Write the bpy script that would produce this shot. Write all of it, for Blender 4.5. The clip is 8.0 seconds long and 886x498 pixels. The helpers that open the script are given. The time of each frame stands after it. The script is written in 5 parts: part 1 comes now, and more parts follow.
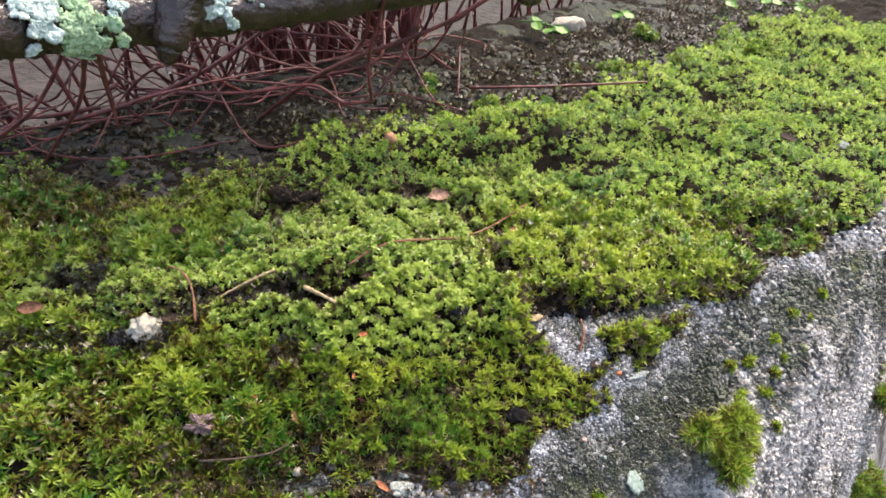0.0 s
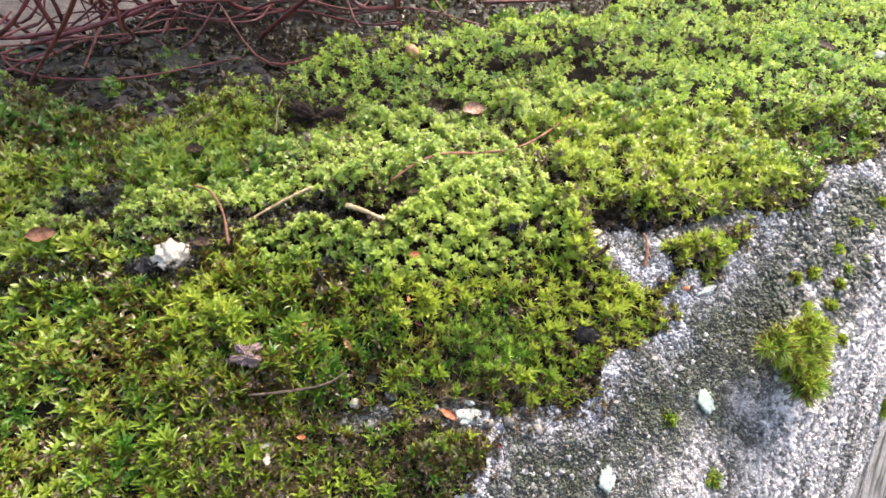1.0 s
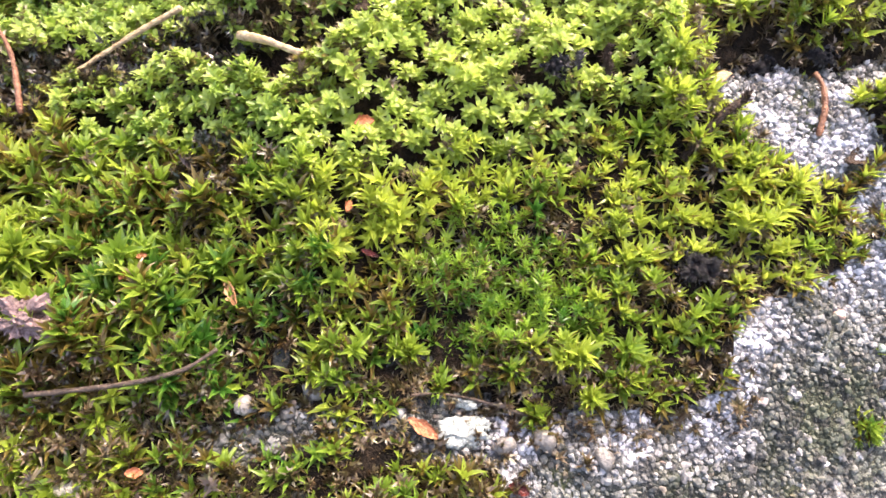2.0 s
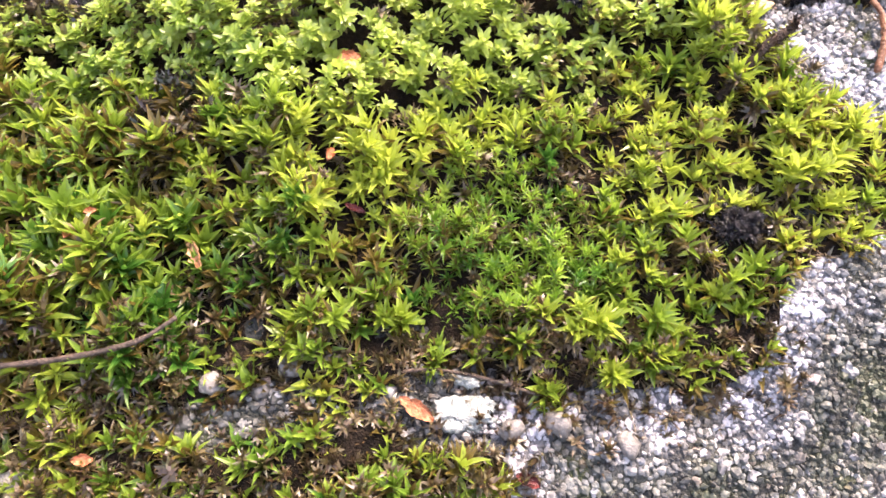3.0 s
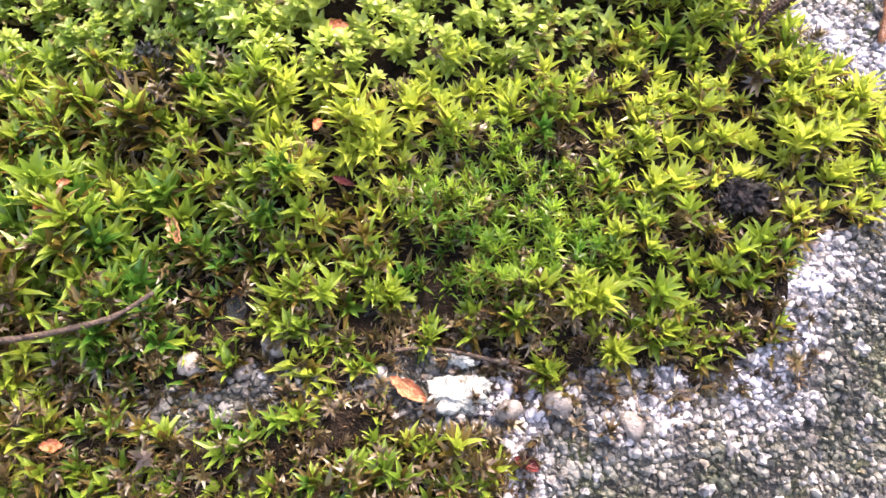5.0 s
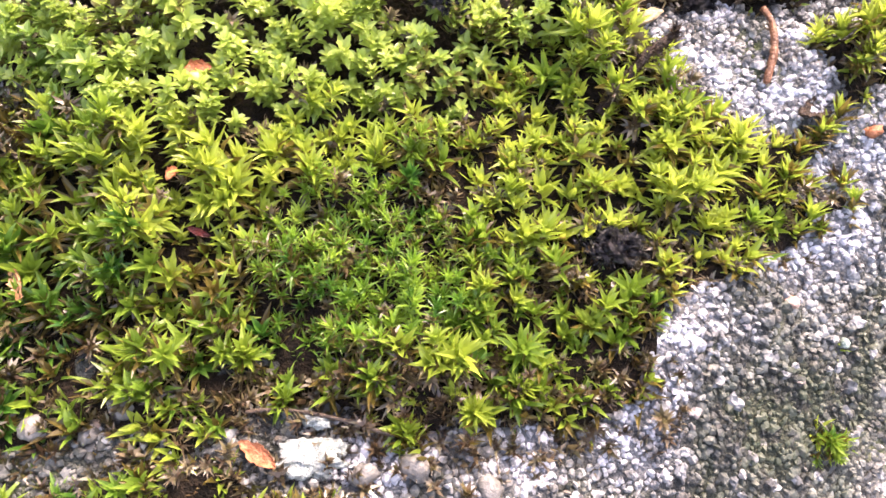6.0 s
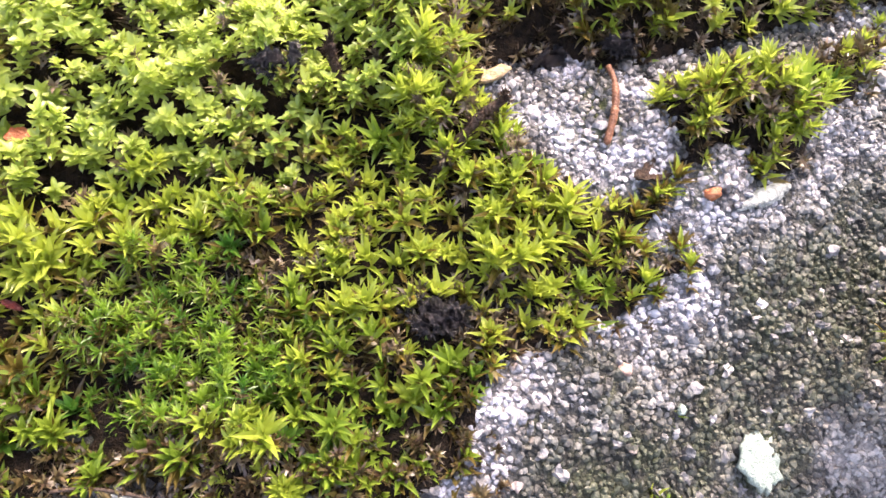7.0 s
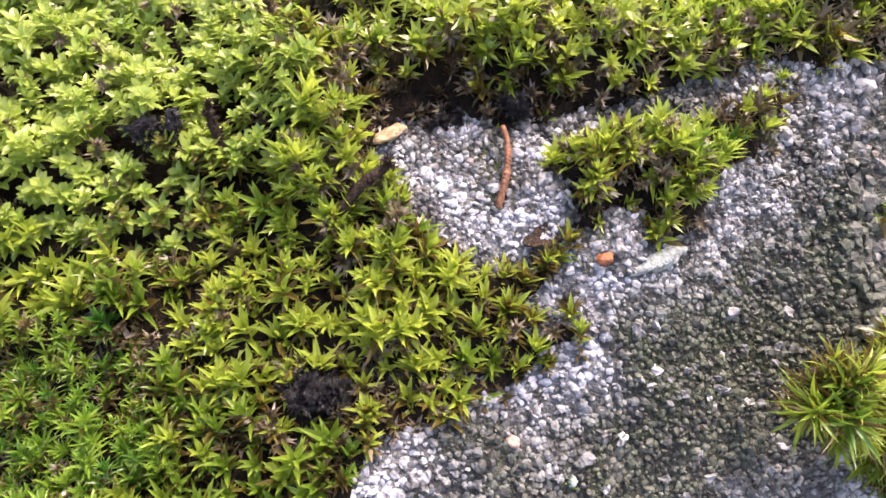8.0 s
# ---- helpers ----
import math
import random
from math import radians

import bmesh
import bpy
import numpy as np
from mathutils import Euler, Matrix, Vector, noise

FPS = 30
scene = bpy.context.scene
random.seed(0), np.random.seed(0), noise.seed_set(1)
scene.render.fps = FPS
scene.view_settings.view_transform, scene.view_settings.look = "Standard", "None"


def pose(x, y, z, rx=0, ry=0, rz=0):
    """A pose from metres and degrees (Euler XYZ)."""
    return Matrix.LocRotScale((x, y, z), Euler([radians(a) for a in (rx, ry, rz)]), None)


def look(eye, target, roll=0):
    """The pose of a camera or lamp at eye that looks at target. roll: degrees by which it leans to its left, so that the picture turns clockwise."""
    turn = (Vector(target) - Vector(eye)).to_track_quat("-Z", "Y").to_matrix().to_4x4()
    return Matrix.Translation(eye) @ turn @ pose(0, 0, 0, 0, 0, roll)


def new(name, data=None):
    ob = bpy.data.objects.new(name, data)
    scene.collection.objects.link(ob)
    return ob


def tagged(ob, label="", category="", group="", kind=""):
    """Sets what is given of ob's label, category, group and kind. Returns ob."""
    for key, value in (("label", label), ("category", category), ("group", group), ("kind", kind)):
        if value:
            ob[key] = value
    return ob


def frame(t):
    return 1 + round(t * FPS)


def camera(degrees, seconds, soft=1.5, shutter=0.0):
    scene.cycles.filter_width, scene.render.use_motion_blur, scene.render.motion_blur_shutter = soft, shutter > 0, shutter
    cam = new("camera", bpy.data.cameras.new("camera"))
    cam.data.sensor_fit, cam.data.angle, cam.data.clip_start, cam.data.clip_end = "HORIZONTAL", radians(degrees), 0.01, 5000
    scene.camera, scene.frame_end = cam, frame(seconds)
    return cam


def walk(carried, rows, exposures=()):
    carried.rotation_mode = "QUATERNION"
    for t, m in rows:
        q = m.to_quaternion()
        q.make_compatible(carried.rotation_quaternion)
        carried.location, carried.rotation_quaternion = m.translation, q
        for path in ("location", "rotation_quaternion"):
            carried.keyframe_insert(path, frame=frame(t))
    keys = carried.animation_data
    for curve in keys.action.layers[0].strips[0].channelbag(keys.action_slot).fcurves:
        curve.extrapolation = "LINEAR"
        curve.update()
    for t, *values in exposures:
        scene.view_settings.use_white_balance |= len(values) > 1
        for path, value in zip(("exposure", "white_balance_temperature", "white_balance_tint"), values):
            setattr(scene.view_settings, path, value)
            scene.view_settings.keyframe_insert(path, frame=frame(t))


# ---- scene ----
cam = camera(68.0, 8.0, soft=1.6)
# seconds, x, y, z in metres, yaw, pitch, roll in degrees
PATH = [
    (0, -0.00000, -0.00000, 0.18394, 0.000, -40.121, -6.232),
    (0.5, -0.01750, 0.00640, 0.16677, -1.947, -42.417, -6.534),
    (1, -0.02545, 0.00807, 0.15764, -3.052, -44.093, -6.648),
    (1.5, -0.02275, 0.02231, 0.14357, -3.153, -46.686, -6.449),
    (1.6, -0.01609, 0.03932, 0.13064, -2.689, -48.698, -5.841),
    (1.7, -0.00882, 0.05600, 0.11769, -1.902, -51.077, -4.917),
    (1.8, -0.00332, 0.06508, 0.10630, 1.024, -51.471, -3.244),
    (2, 0.00445, 0.07067, 0.08122, 0.855, -50.313, -0.612),
    (2.2, 0.00569, 0.07569, 0.07543, 1.261, -51.406, -0.131),
    (3.3, 0.00681, 0.07634, 0.06467, 1.290, -51.363, 0.504),
    (3.5, 0.00627, 0.07567, 0.06436, 1.254, -51.393, 0.654),
    (4, 0.00597, 0.07490, 0.06321, 1.050, -51.194, 0.637),
    (4.2, 0.00409, 0.07436, 0.06268, 0.905, -50.962, 0.586),
    (5.3, 0.00987, 0.07460, 0.05971, 0.596, -49.710, -0.229),
    (5.5, 0.01301, 0.07699, 0.06069, 0.426, -50.209, -0.405),
    (6, 0.02303, 0.08280, 0.06272, -0.059, -50.565, -0.629),
    (6.5, 0.03135, 0.08484, 0.06336, -0.455, -50.284, -0.857),
    (7, 0.04607, 0.09045, 0.06765, -0.282, -50.471, -0.505),
    (7.5, 0.05493, 0.09479, 0.06952, -0.523, -50.348, -0.432),
    (8, 0.06106, 0.09798, 0.07161, -0.740, -49.894, -0.536),
]
walk(cam, [(t, pose(x, y, z, 90 + pitch, roll, yaw)) for t, x, y, z, yaw, pitch, roll in PATH],
     exposures=[(0.0, 1.60, 7150, 10), (0.5, 1.84, 7150, 11), (1.0, 2.10, 7200, 12), (1.5, 2.30, 7300, 14), (2.0, 2.47, 7450, 19), (4.0, 2.59, 7500, 25), (6.5, 2.52, 7500, 24), (7.0, 2.33, 7450, 24), (8.0, 1.92, 7250, 23)])

# ---- light: bright overcast sky, soft sun from behind the wall ----
world = bpy.data.worlds.new("sky")
scene.world = world
world.use_nodes = True
wn = world.node_tree.nodes
sky = wn.new("ShaderNodeTexSky")
sky.sky_type, sky.sun_disc = "NISHITA", False
sky.sun_elevation, sky.sun_rotation = radians(58), radians(35)
sky.air_density, sky.dust_density, sky.ozone_density = 1.0, 4.0, 1.0
wn["Background"].inputs["Strength"].default_value = 0.15
world.node_tree.links.new(sky.outputs[0], wn["Background"].inputs["Color"])
sun_data = bpy.data.lights.new("sun", "SUN")
sun_data.energy, sun_data.angle, sun_data.color = 1.5, radians(28), (1.0, 0.97, 0.92)
sun = new("sun", sun_data)
sun.matrix_world = look((0.55, 0.80, 1.6), (0, 0, 0))

# ---- materials ----


class Mat:
    """A node material under construction."""

    def __init__(self, name, rough=0.6, spec=0.5):
        self.m = bpy.data.materials.new(name)
        self.m.use_nodes = True
        self.t = self.m.node_tree
        self.b = self.t.nodes["Principled BSDF"]
        self.b.inputs["Roughness"].default_value = rough
        self.b.inputs["Specular IOR Level"].default_value = spec
        self.co = self.t.nodes.new("ShaderNodeTexCoord").outputs["Object"]

    def n(self, kind, **inputs):
        node = self.t.nodes.new(kind)
        for k, v in inputs.items():
            self.put(node.inputs[k.replace("_", " ")], v)
        return node

    def put(self, socket, v):
        if isinstance(v, bpy.types.NodeSocket):
            self.t.links.new(v, socket)
        else:
            socket.default_value = v

    def noise(self, scale, detail=3.0, rough=0.55, at=None):
        return self.n("ShaderNodeTexNoise", Vector=at or self.co, Scale=scale, Detail=detail, Roughness=rough).outputs["Fac"]

    def ramp(self, fac, *stops):
        node = self.n("ShaderNodeValToRGB", Fac=fac)
        e = node.color_ramp.elements
        while len(e) < len(stops):
            e.new(0.5)
        for el, (p, c) in zip(e, stops):
            el.position, el.color = p, (*c, 1) if len(c) == 3 else c
        return node.outputs["Color"]

    def mix(self, fac, a, b, blend="MIX"):
        node = self.t.nodes.new("ShaderNodeMix")
        node.data_type, node.blend_type = "RGBA", blend
        self.put(node.inputs[0], fac)
        for i, v in ((6, a), (7, b)):
            self.put(node.inputs[i], (*v, 1) if isinstance(v, tuple) and len(v) == 3 else v)
        return node.outputs[2]

    def math(self, op, a, b=0.0, c=0.0):
        node = self.t.nodes.new("ShaderNodeMath")
        node.operation = op
        for i, v in enumerate((a, b, c)):
            self.put(node.inputs[i], v)
        return node.outputs[0]

    def attr(self, name):
        node = self.t.nodes.new("ShaderNodeAttribute")
        node.attribute_name = name
        return node.outputs["Fac"]

    def island(self):
        return self.t.nodes.new("ShaderNodeNewGeometry").outputs["Random Per Island"]

    def bump(self, height, strength=0.5, distance=0.001):
        node = self.n("ShaderNodeBump", Height=height, Strength=strength, Distance=distance)
        self.t.links.new(node.outputs[0], self.b.inputs["Normal"])

    def color(self, c):
        self.put(self.b.inputs["Base Color"], (*c, 1) if isinstance(c, tuple) and len(c) == 3 else c)
        return self.m


def leafy(name, deep, mid, bright, brown, rough=0.30, clear=0.5):
    """A thin, wet, translucent leaf. tone: deep green to yellow; age: how many of a shoot's leaves have browned."""
    k = Mat(name, rough, 0.75)
    tone = k.math("ADD", k.math("MULTIPLY", k.attr("tone"), 0.8), k.math("MULTIPLY", k.attr("shoot"), 0.2))
    col = k.ramp(tone, (0.12, deep), (0.5, mid), (0.88, bright))
    col = k.mix(k.math("MULTIPLY", k.island(), 0.25), col, (0.05, 0.12, 0.01))
    low = k.math("SUBTRACT", 1.0, k.attr("height"))
    old = k.math("GREATER_THAN", k.math("ADD", k.math("MULTIPLY", k.attr("age"), 0.9), k.math("MULTIPLY", low, 0.55)), k.math("ADD", 0.23, k.math("MULTIPLY", k.island(), 0.72)))
    col = k.mix(k.math("MULTIPLY", old, 0.85), col, brown)
    tip = k.ramp(k.attr("along"), (0.5, (0, 0, 0)), (1.0, (1, 1, 1)))
    col = k.mix(k.math("MULTIPLY", tip, 0.28), col, k.mix(old, bright, (0.30, 0.19, 0.06)))
    k.color(col)
    tr = k.n("ShaderNodeBsdfTranslucent", Color=col)
    mixs = k.n("ShaderNodeMixShader", Fac=clear)
    k.t.links.new(k.b.outputs[0], mixs.inputs[1])
    k.t.links.new(tr.outputs[0], mixs.inputs[2])
    k.t.links.new(mixs.outputs[0], k.t.nodes["Material Output"].inputs["Surface"])
    return k.m


def stony():
    """Weathered concrete: sandy grey, a pale crust along the rim, dark algae in blotches and streaks, painted shade
    behind the moss.
    """
    k = Mat("weathered_concrete", 0.8, 0.3)
    spots = k.n("ShaderNodeTexVoronoi", Vector=k.co, Scale=760.0)
    col = k.ramp(spots.outputs["Color"], (0.1, (0.020, 0.019, 0.018)), (0.5, (0.050, 0.048, 0.045)), (0.95, (0.15, 0.145, 0.14)))
    crust = k.attr("crust")
    col = k.mix(k.math("MULTIPLY", crust, 0.45), col, k.mix(k.noise(700, 2), (0.24, 0.245, 0.27), (0.46, 0.46, 0.50)))
    dark = k.ramp(k.noise(60, 4), (0.42, (0, 0, 0)), (0.58, (1, 1, 1)))
    col = k.mix(k.math("MULTIPLY", k.math("MULTIPLY", dark, k.math("SUBTRACT", 1.0, crust)), k.math("SUBTRACT", 0.75, k.math("MULTIPLY", k.attr("face"), 0.40))), col, (0.030, 0.034, 0.026))
    run = k.n("ShaderNodeMapping", Vector=k.co, Scale=(1.0, 1.0, 0.28)).outputs[0]
    streak = k.ramp(k.noise(42, 6, 0.65, at=run), (0.40, (0, 0, 0)), (0.56, (1, 1, 1)))
    col = k.mix(k.math("MULTIPLY", k.math("MULTIPLY", streak, k.attr("face")), 0.8), col, k.mix(k.noise(260, 3), (0.36, 0.31, 0.29), (0.74, 0.70, 0.68)))
    col = k.mix(k.math("MULTIPLY", k.attr("algae"), 0.9), col, (0.030, 0.034, 0.020))
    pits = k.ramp(k.noise(340, 3, 0.6), (0.50, (0, 0, 0)), (0.58, (1, 1, 1)))
    col = k.mix(k.math("MULTIPLY", pits, 0.65), col, (0.028, 0.027, 0.026))
    green = k.ramp(k.noise(48, 3), (0.60, (0, 0, 0)), (0.72, (1, 1, 1)))
    col = k.mix(k.math("MULTIPLY", green, 0.45), col, (0.12, 0.15, 0.02))
    k.bump(k.math("ADD", k.math("MULTIPLY", k.noise(300, 4), 2.0), k.noise(1600, 2)), 0.9, 0.0011)
    return k.color(col)


def grainy():
    """Sand grains: quartz white, grey, tan, a few dark or reddish."""
    k = Mat("sand_grain", 0.5, 0.5)
    pick = k.math("FRACT", k.math("ADD", k.island(), k.t.nodes.new("ShaderNodeObjectInfo").outputs["Random"]))
    col = k.ramp(pick, (0.0, (0.03, 0.028, 0.026)), (0.30, (0.09, 0.085, 0.08)), (0.55, (0.22, 0.21, 0.20)), (0.78, (0.42, 0.405, 0.39)), (0.95, (0.66, 0.64, 0.62)), (1.0, (0.40, 0.25, 0.18)))
    at = k.t.nodes.new("ShaderNodeNewGeometry").outputs["Position"]
    dark = k.ramp(k.noise(60, 4, at=at), (0.42, (0, 0, 0)), (0.58, (1, 1, 1)))
    col = k.mix(k.math("MULTIPLY", k.math("MULTIPLY", dark, k.math("SUBTRACT", 1.0, k.attr("crust"))), 0.78), col, (0.036, 0.040, 0.032))
    run = k.n("ShaderNodeMapping", Vector=at, Scale=(1.0, 1.0, 0.28)).outputs[0]
    streak = k.ramp(k.noise(42, 6, 0.65, at=run), (0.40, (0, 0, 0)), (0.56, (1, 1, 1)))
    col = k.mix(k.math("MULTIPLY", k.math("MULTIPLY", streak, k.attr("face")), 0.8), col, (0.68, 0.64, 0.62))
    col = k.mix(k.math("MULTIPLY", k.attr("crust"), 0.85), col, (0.51, 0.51, 0.555))
    col = k.mix(k.math("MULTIPLY", k.attr("algae"), 0.85), col, (0.045, 0.056, 0.028))
    pits = k.ramp(k.noise(340, 3, 0.6, at=at), (0.50, (0, 0, 0)), (0.58, (1, 1, 1)))
    col = k.mix(k.math("MULTIPLY", pits, 0.78), col, (0.035, 0.034, 0.032))
    k.bump(k.noise(1800, 3, at=at), 0.5, 0.0005)
    return k.color(col)


def plain(name, a, b, scale=200, rough=0.7, bump=0.0006, spec=0.4):
    k = Mat(name, rough, spec)
    f = k.noise(scale, 4)
    k.bump(k.noise(scale * 3, 3), 0.7, bump)
    return k.color(k.ramp(f, (0.3, a), (0.7, b)))


STAR = leafy("star_moss_leaf", (0.055, 0.19, 0.026), (0.27, 0.385, 0.046), (0.48, 0.56, 0.085), (0.115, 0.055, 0.018))
NEEDLE = leafy("needle_moss_leaf", (0.06, 0.19, 0.022), (0.24, 0.40, 0.042), (0.40, 0.54, 0.080), (0.10, 0.055, 0.018))
PALE = leafy("pale_moss_leaf", (0.10, 0.22, 0.035), (0.31, 0.44, 0.072), (0.47, 0.57, 0.12), (0.10, 0.06, 0.018), 0.36)
CUSHY = leafy("cushion_moss_leaf", (0.09, 0.22, 0.030), (0.34, 0.49, 0.066), (0.54, 0.64, 0.12), (0.10, 0.06, 0.018), 0.55)
DEAD = leafy("dead_moss_leaf", (0.045, 0.026, 0.014), (0.10, 0.058, 0.026), (0.18, 0.125, 0.085), (0.040, 0.022, 0.012), 0.35, 0.15)
BLACK = leafy("black_moss_leaf", (0.008, 0.007, 0.008), (0.020, 0.016, 0.017), (0.045, 0.036, 0.038), (0.025, 0.016, 0.014), 0.3, 0.05)
GRAIN = grainy()
STONE = stony()
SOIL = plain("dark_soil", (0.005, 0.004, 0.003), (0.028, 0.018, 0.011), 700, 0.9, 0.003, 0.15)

# ---- shape of the wall's top ----


def softmin(a, b, k):
    h = np.clip(0.5 + 0.5 * (b - a) / k, 0, 1)
    return b + (a - b) * h - k * h * (1 - h)


def rim(x, y):
    return 0.75 * x + 0.661 * y, 0.661 * x - 0.75 * y


def stone_height(x, y):
    """The smooth stone: a near bevel, the broad top, a rounded face and its steep foot."""
    near = -0.0634 + 0.005 * x + 0.416 * y
    top = 0.0275 + 0.064 * x - 0.105 * y
    along, across = rim(x, y)
    crest = np.interp(along, (-0.3, 0.06, 0.17, 0.26, 0.6, 1.4), (-0.14, -0.0318, 0.0012, 0.0215, 0.0475, 0.0700))
    face = crest - np.interp(along, (0.10, 0.15, 0.20, 0.25), (0.80, 0.90, 0.70, 0.62)) * (across + 0.0575)
    steep = face - 1.6 * (x - 0.9 * y - 0.022)
    back = 0.0275 - 1.3 * (y - 0.9 * x - 0.47)
    front = -0.0634 + 2.2 * (y + 0.01)
    z = softmin(softmin(near, top, 0.012), face, 0.005)
    z = softmin(softmin(softmin(z, steep, 0.012), back, 0.02), front, 0.02)
    for cx, cy, r, up in ((0.0615, 0.1320, 0.0060, 0.0012), (0.030, 0.111, 0.006, 0.0012), (0.088, 0.156, 0.007, 0.0012), (0.119, 0.183, 0.008, 0.0018), (0.075, 0.138, 0.004, -0.0010)):
        z = z + up * np.exp(-(((x - cx) ** 2 + (y - cy) ** 2) / (r * r)))
    return z


class Lattice:
    """Smooth value noise on the plan, for arrays."""

    def __init__(self, seed):
        self.v = np.random.default_rng(seed).random((256, 256))

    def __call__(self, x, y, size):
        x, y = x / size + 90.3, y / size + 71.7
        i, j = np.floor(x).astype(int), np.floor(y).astype(int)
        u, v = x - i, y - j
        u, v = u * u * (3 - 2 * u), v * v * (3 - 2 * v)
        g = lambda a, b: self.v[a % 256, b % 256]  # noqa: E731
        return (g(i, j) * (1 - u) + g(i + 1, j) * u) * (1 - v) + (g(i, j + 1) * (1 - u) + g(i + 1, j + 1) * u) * v


LAT, LAT_B, LAT_C = Lattice(3), Lattice(8), Lattice(21)

# The moss ends along a wavy line beside the rim: way along the rim, place across it.
RIM_A = [-0.30, 0.00, 0.05, 0.0767, 0.087, 0.10, 0.118, 0.128, 0.142, 0.157, 0.163, 0.18, 0.19, 0.21, 0.236, 0.256, 0.278, 0.305, 0.336, 0.38, 0.6, 1.2]
RIM_B = [-0.075, -0.070, -0.068, -0.069, -0.076, -0.064, -0.060, -0.064, -0.060, -0.0555, -0.061, -0.056, -0.058, -0.060, -0.050, -0.054, -0.046, -0.045, -0.039, -0.048, -0.05, -0.05]


def blob(x, y, cx, cy, rx, ry, turn):
    """1 at the middle of an ellipse, 0 on its rim, negative outside."""
    c, s = math.cos(radians(turn)), math.sin(radians(turn))
    u, v = (c * (x - cx) + s * (y - cy)) / rx, (-s * (x - cx) + c * (y - cy)) / ry
    return 1 - np.sqrt(u * u + v * v)


BARE = [(0.0665, 0.1655, 0.0150, 0.0085, -40), (0.095, 0.1775, 0.022, 0.0035, 17), (0.020, 0.1135, 0.016, 0.0035, 6),
        (-0.024, 0.1125, 0.010, 0.0025, 12), (0.006, 0.1160, 0.008, 0.0032, 10), (0.0835, 0.1535, 0.0085, 0.0036, 35)]


def moss_cover(x, y):
    """How far inside the moss a place lies, metres: 0 at its edge."""
    a, b = rim(x, y)
    d = np.interp(a, RIM_A, RIM_B) + 0.0012 - b + 0.004 * (LAT(x, y, 0.009) - 0.5)
    for cx, cy, rx, ry, turn in BARE:
        d = np.minimum(d, -blob(x, y, cx, cy, rx, ry, turn) * min(rx, ry) + 0.0015 * (LAT_B(x, y, 0.004) - 0.5))
    # the moss thins out towards the back of the wall
    back = np.interp(x, (-0.4, -0.2, -0.09, -0.04, 0.05, 0.15, 0.30, 0.60), (0.24, 0.250, 0.268, 0.293, 0.345, 0.42, 0.58, 0.90)) - y
    return np.minimum(d, back + 0.045 * (LAT(x, y, 0.03) - 0.5) + 0.02 * (LAT_B(x, y, 0.012) - 0.5))


# Furrows between the cushions, as lines on the plan.
FURROWS = [
    ((0.042, 0.191), (0.034, 0.211), (0.025, 0.238), (0.003, 0.252)), ((-0.067, 0.167), (-0.05, 0.177), (-0.03, 0.172), (-0.013, 0.18)),
    ((-0.131, 0.146), (-0.114, 0.148), (-0.094, 0.151), (-0.07, 0.165)), ((-0.059, 0.227), (-0.049, 0.237), (-0.026, 0.244), (-0.009, 0.244)),
    ((0.06, 0.322), (0.062, 0.301), (0.086, 0.302)), ((0.136, 0.233), (0.15, 0.229), (0.154, 0.21)), ((0.030, 0.134), (0.024, 0.137)),
    ((0.024, 0.117), (0.018, 0.115), (0.013, 0.114)), ((-0.023, 0.128), (-0.019, 0.124), (-0.016, 0.125)),
    ((0.056, 0.177), (0.07, 0.175), (0.077, 0.178)), ((-0.121, 0.176), (-0.11, 0.176), (-0.114, 0.208)),
    ((-0.039, 0.288), (-0.007, 0.283), (0.015, 0.282), (0.055, 0.294)), ((-0.036, 0.151), (-0.029, 0.15)), ((0.0500, 0.1392), (0.0440, 0.1372)),
]


def furrow(x, y):
    """Way to the nearest furrow's line, metres."""
    best = np.full(np.shape(x), 1.0)
    for line in FURROWS:
        for (ax, ay), (bx, by) in zip(line, line[1:]):
            dx, dy = bx - ax, by - ay
            t = np.clip(((x - ax) * dx + (y - ay) * dy) / (dx * dx + dy * dy), 0, 1)
            best = np.minimum(best, np.hypot(x - ax - t * dx, y - ay - t * dy))
    return best + 0.003 * (LAT_B(x, y, 0.006) - 0.5) + 0.008 * (LAT(x, y, 0.011) - 0.45)


def hump(x, y, cx, cy, rx, ry):
    return np.exp(-(((x - cx) / rx) ** 2 + ((y - cy) / ry) ** 2))


CUSHION = np.random.default_rng(52).random((64, 64, 2))


def cushions(x, y, size):
    """Rounded cushions of about that size, pressed against one another: 0 in the creases, 1 on their backs."""
    x, y = x / size, y / size
    i, j = np.floor(x).astype(int), np.floor(y).astype(int)
    first, second = np.full(np.shape(x), 9.0), np.full(np.shape(x), 9.0)
    for p in (-1, 0, 1):
        for q in (-1, 0, 1):
            spot = CUSHION[(i + p) % 64, (j + q) % 64]
            way = np.hypot(i + p + spot[..., 0] - x, j + q + spot[..., 1] - y)
            second = np.minimum(second, np.maximum(first, way))
            first = np.minimum(first, way)
    return np.sqrt(np.clip((second - first) / 0.45, 0, 1))


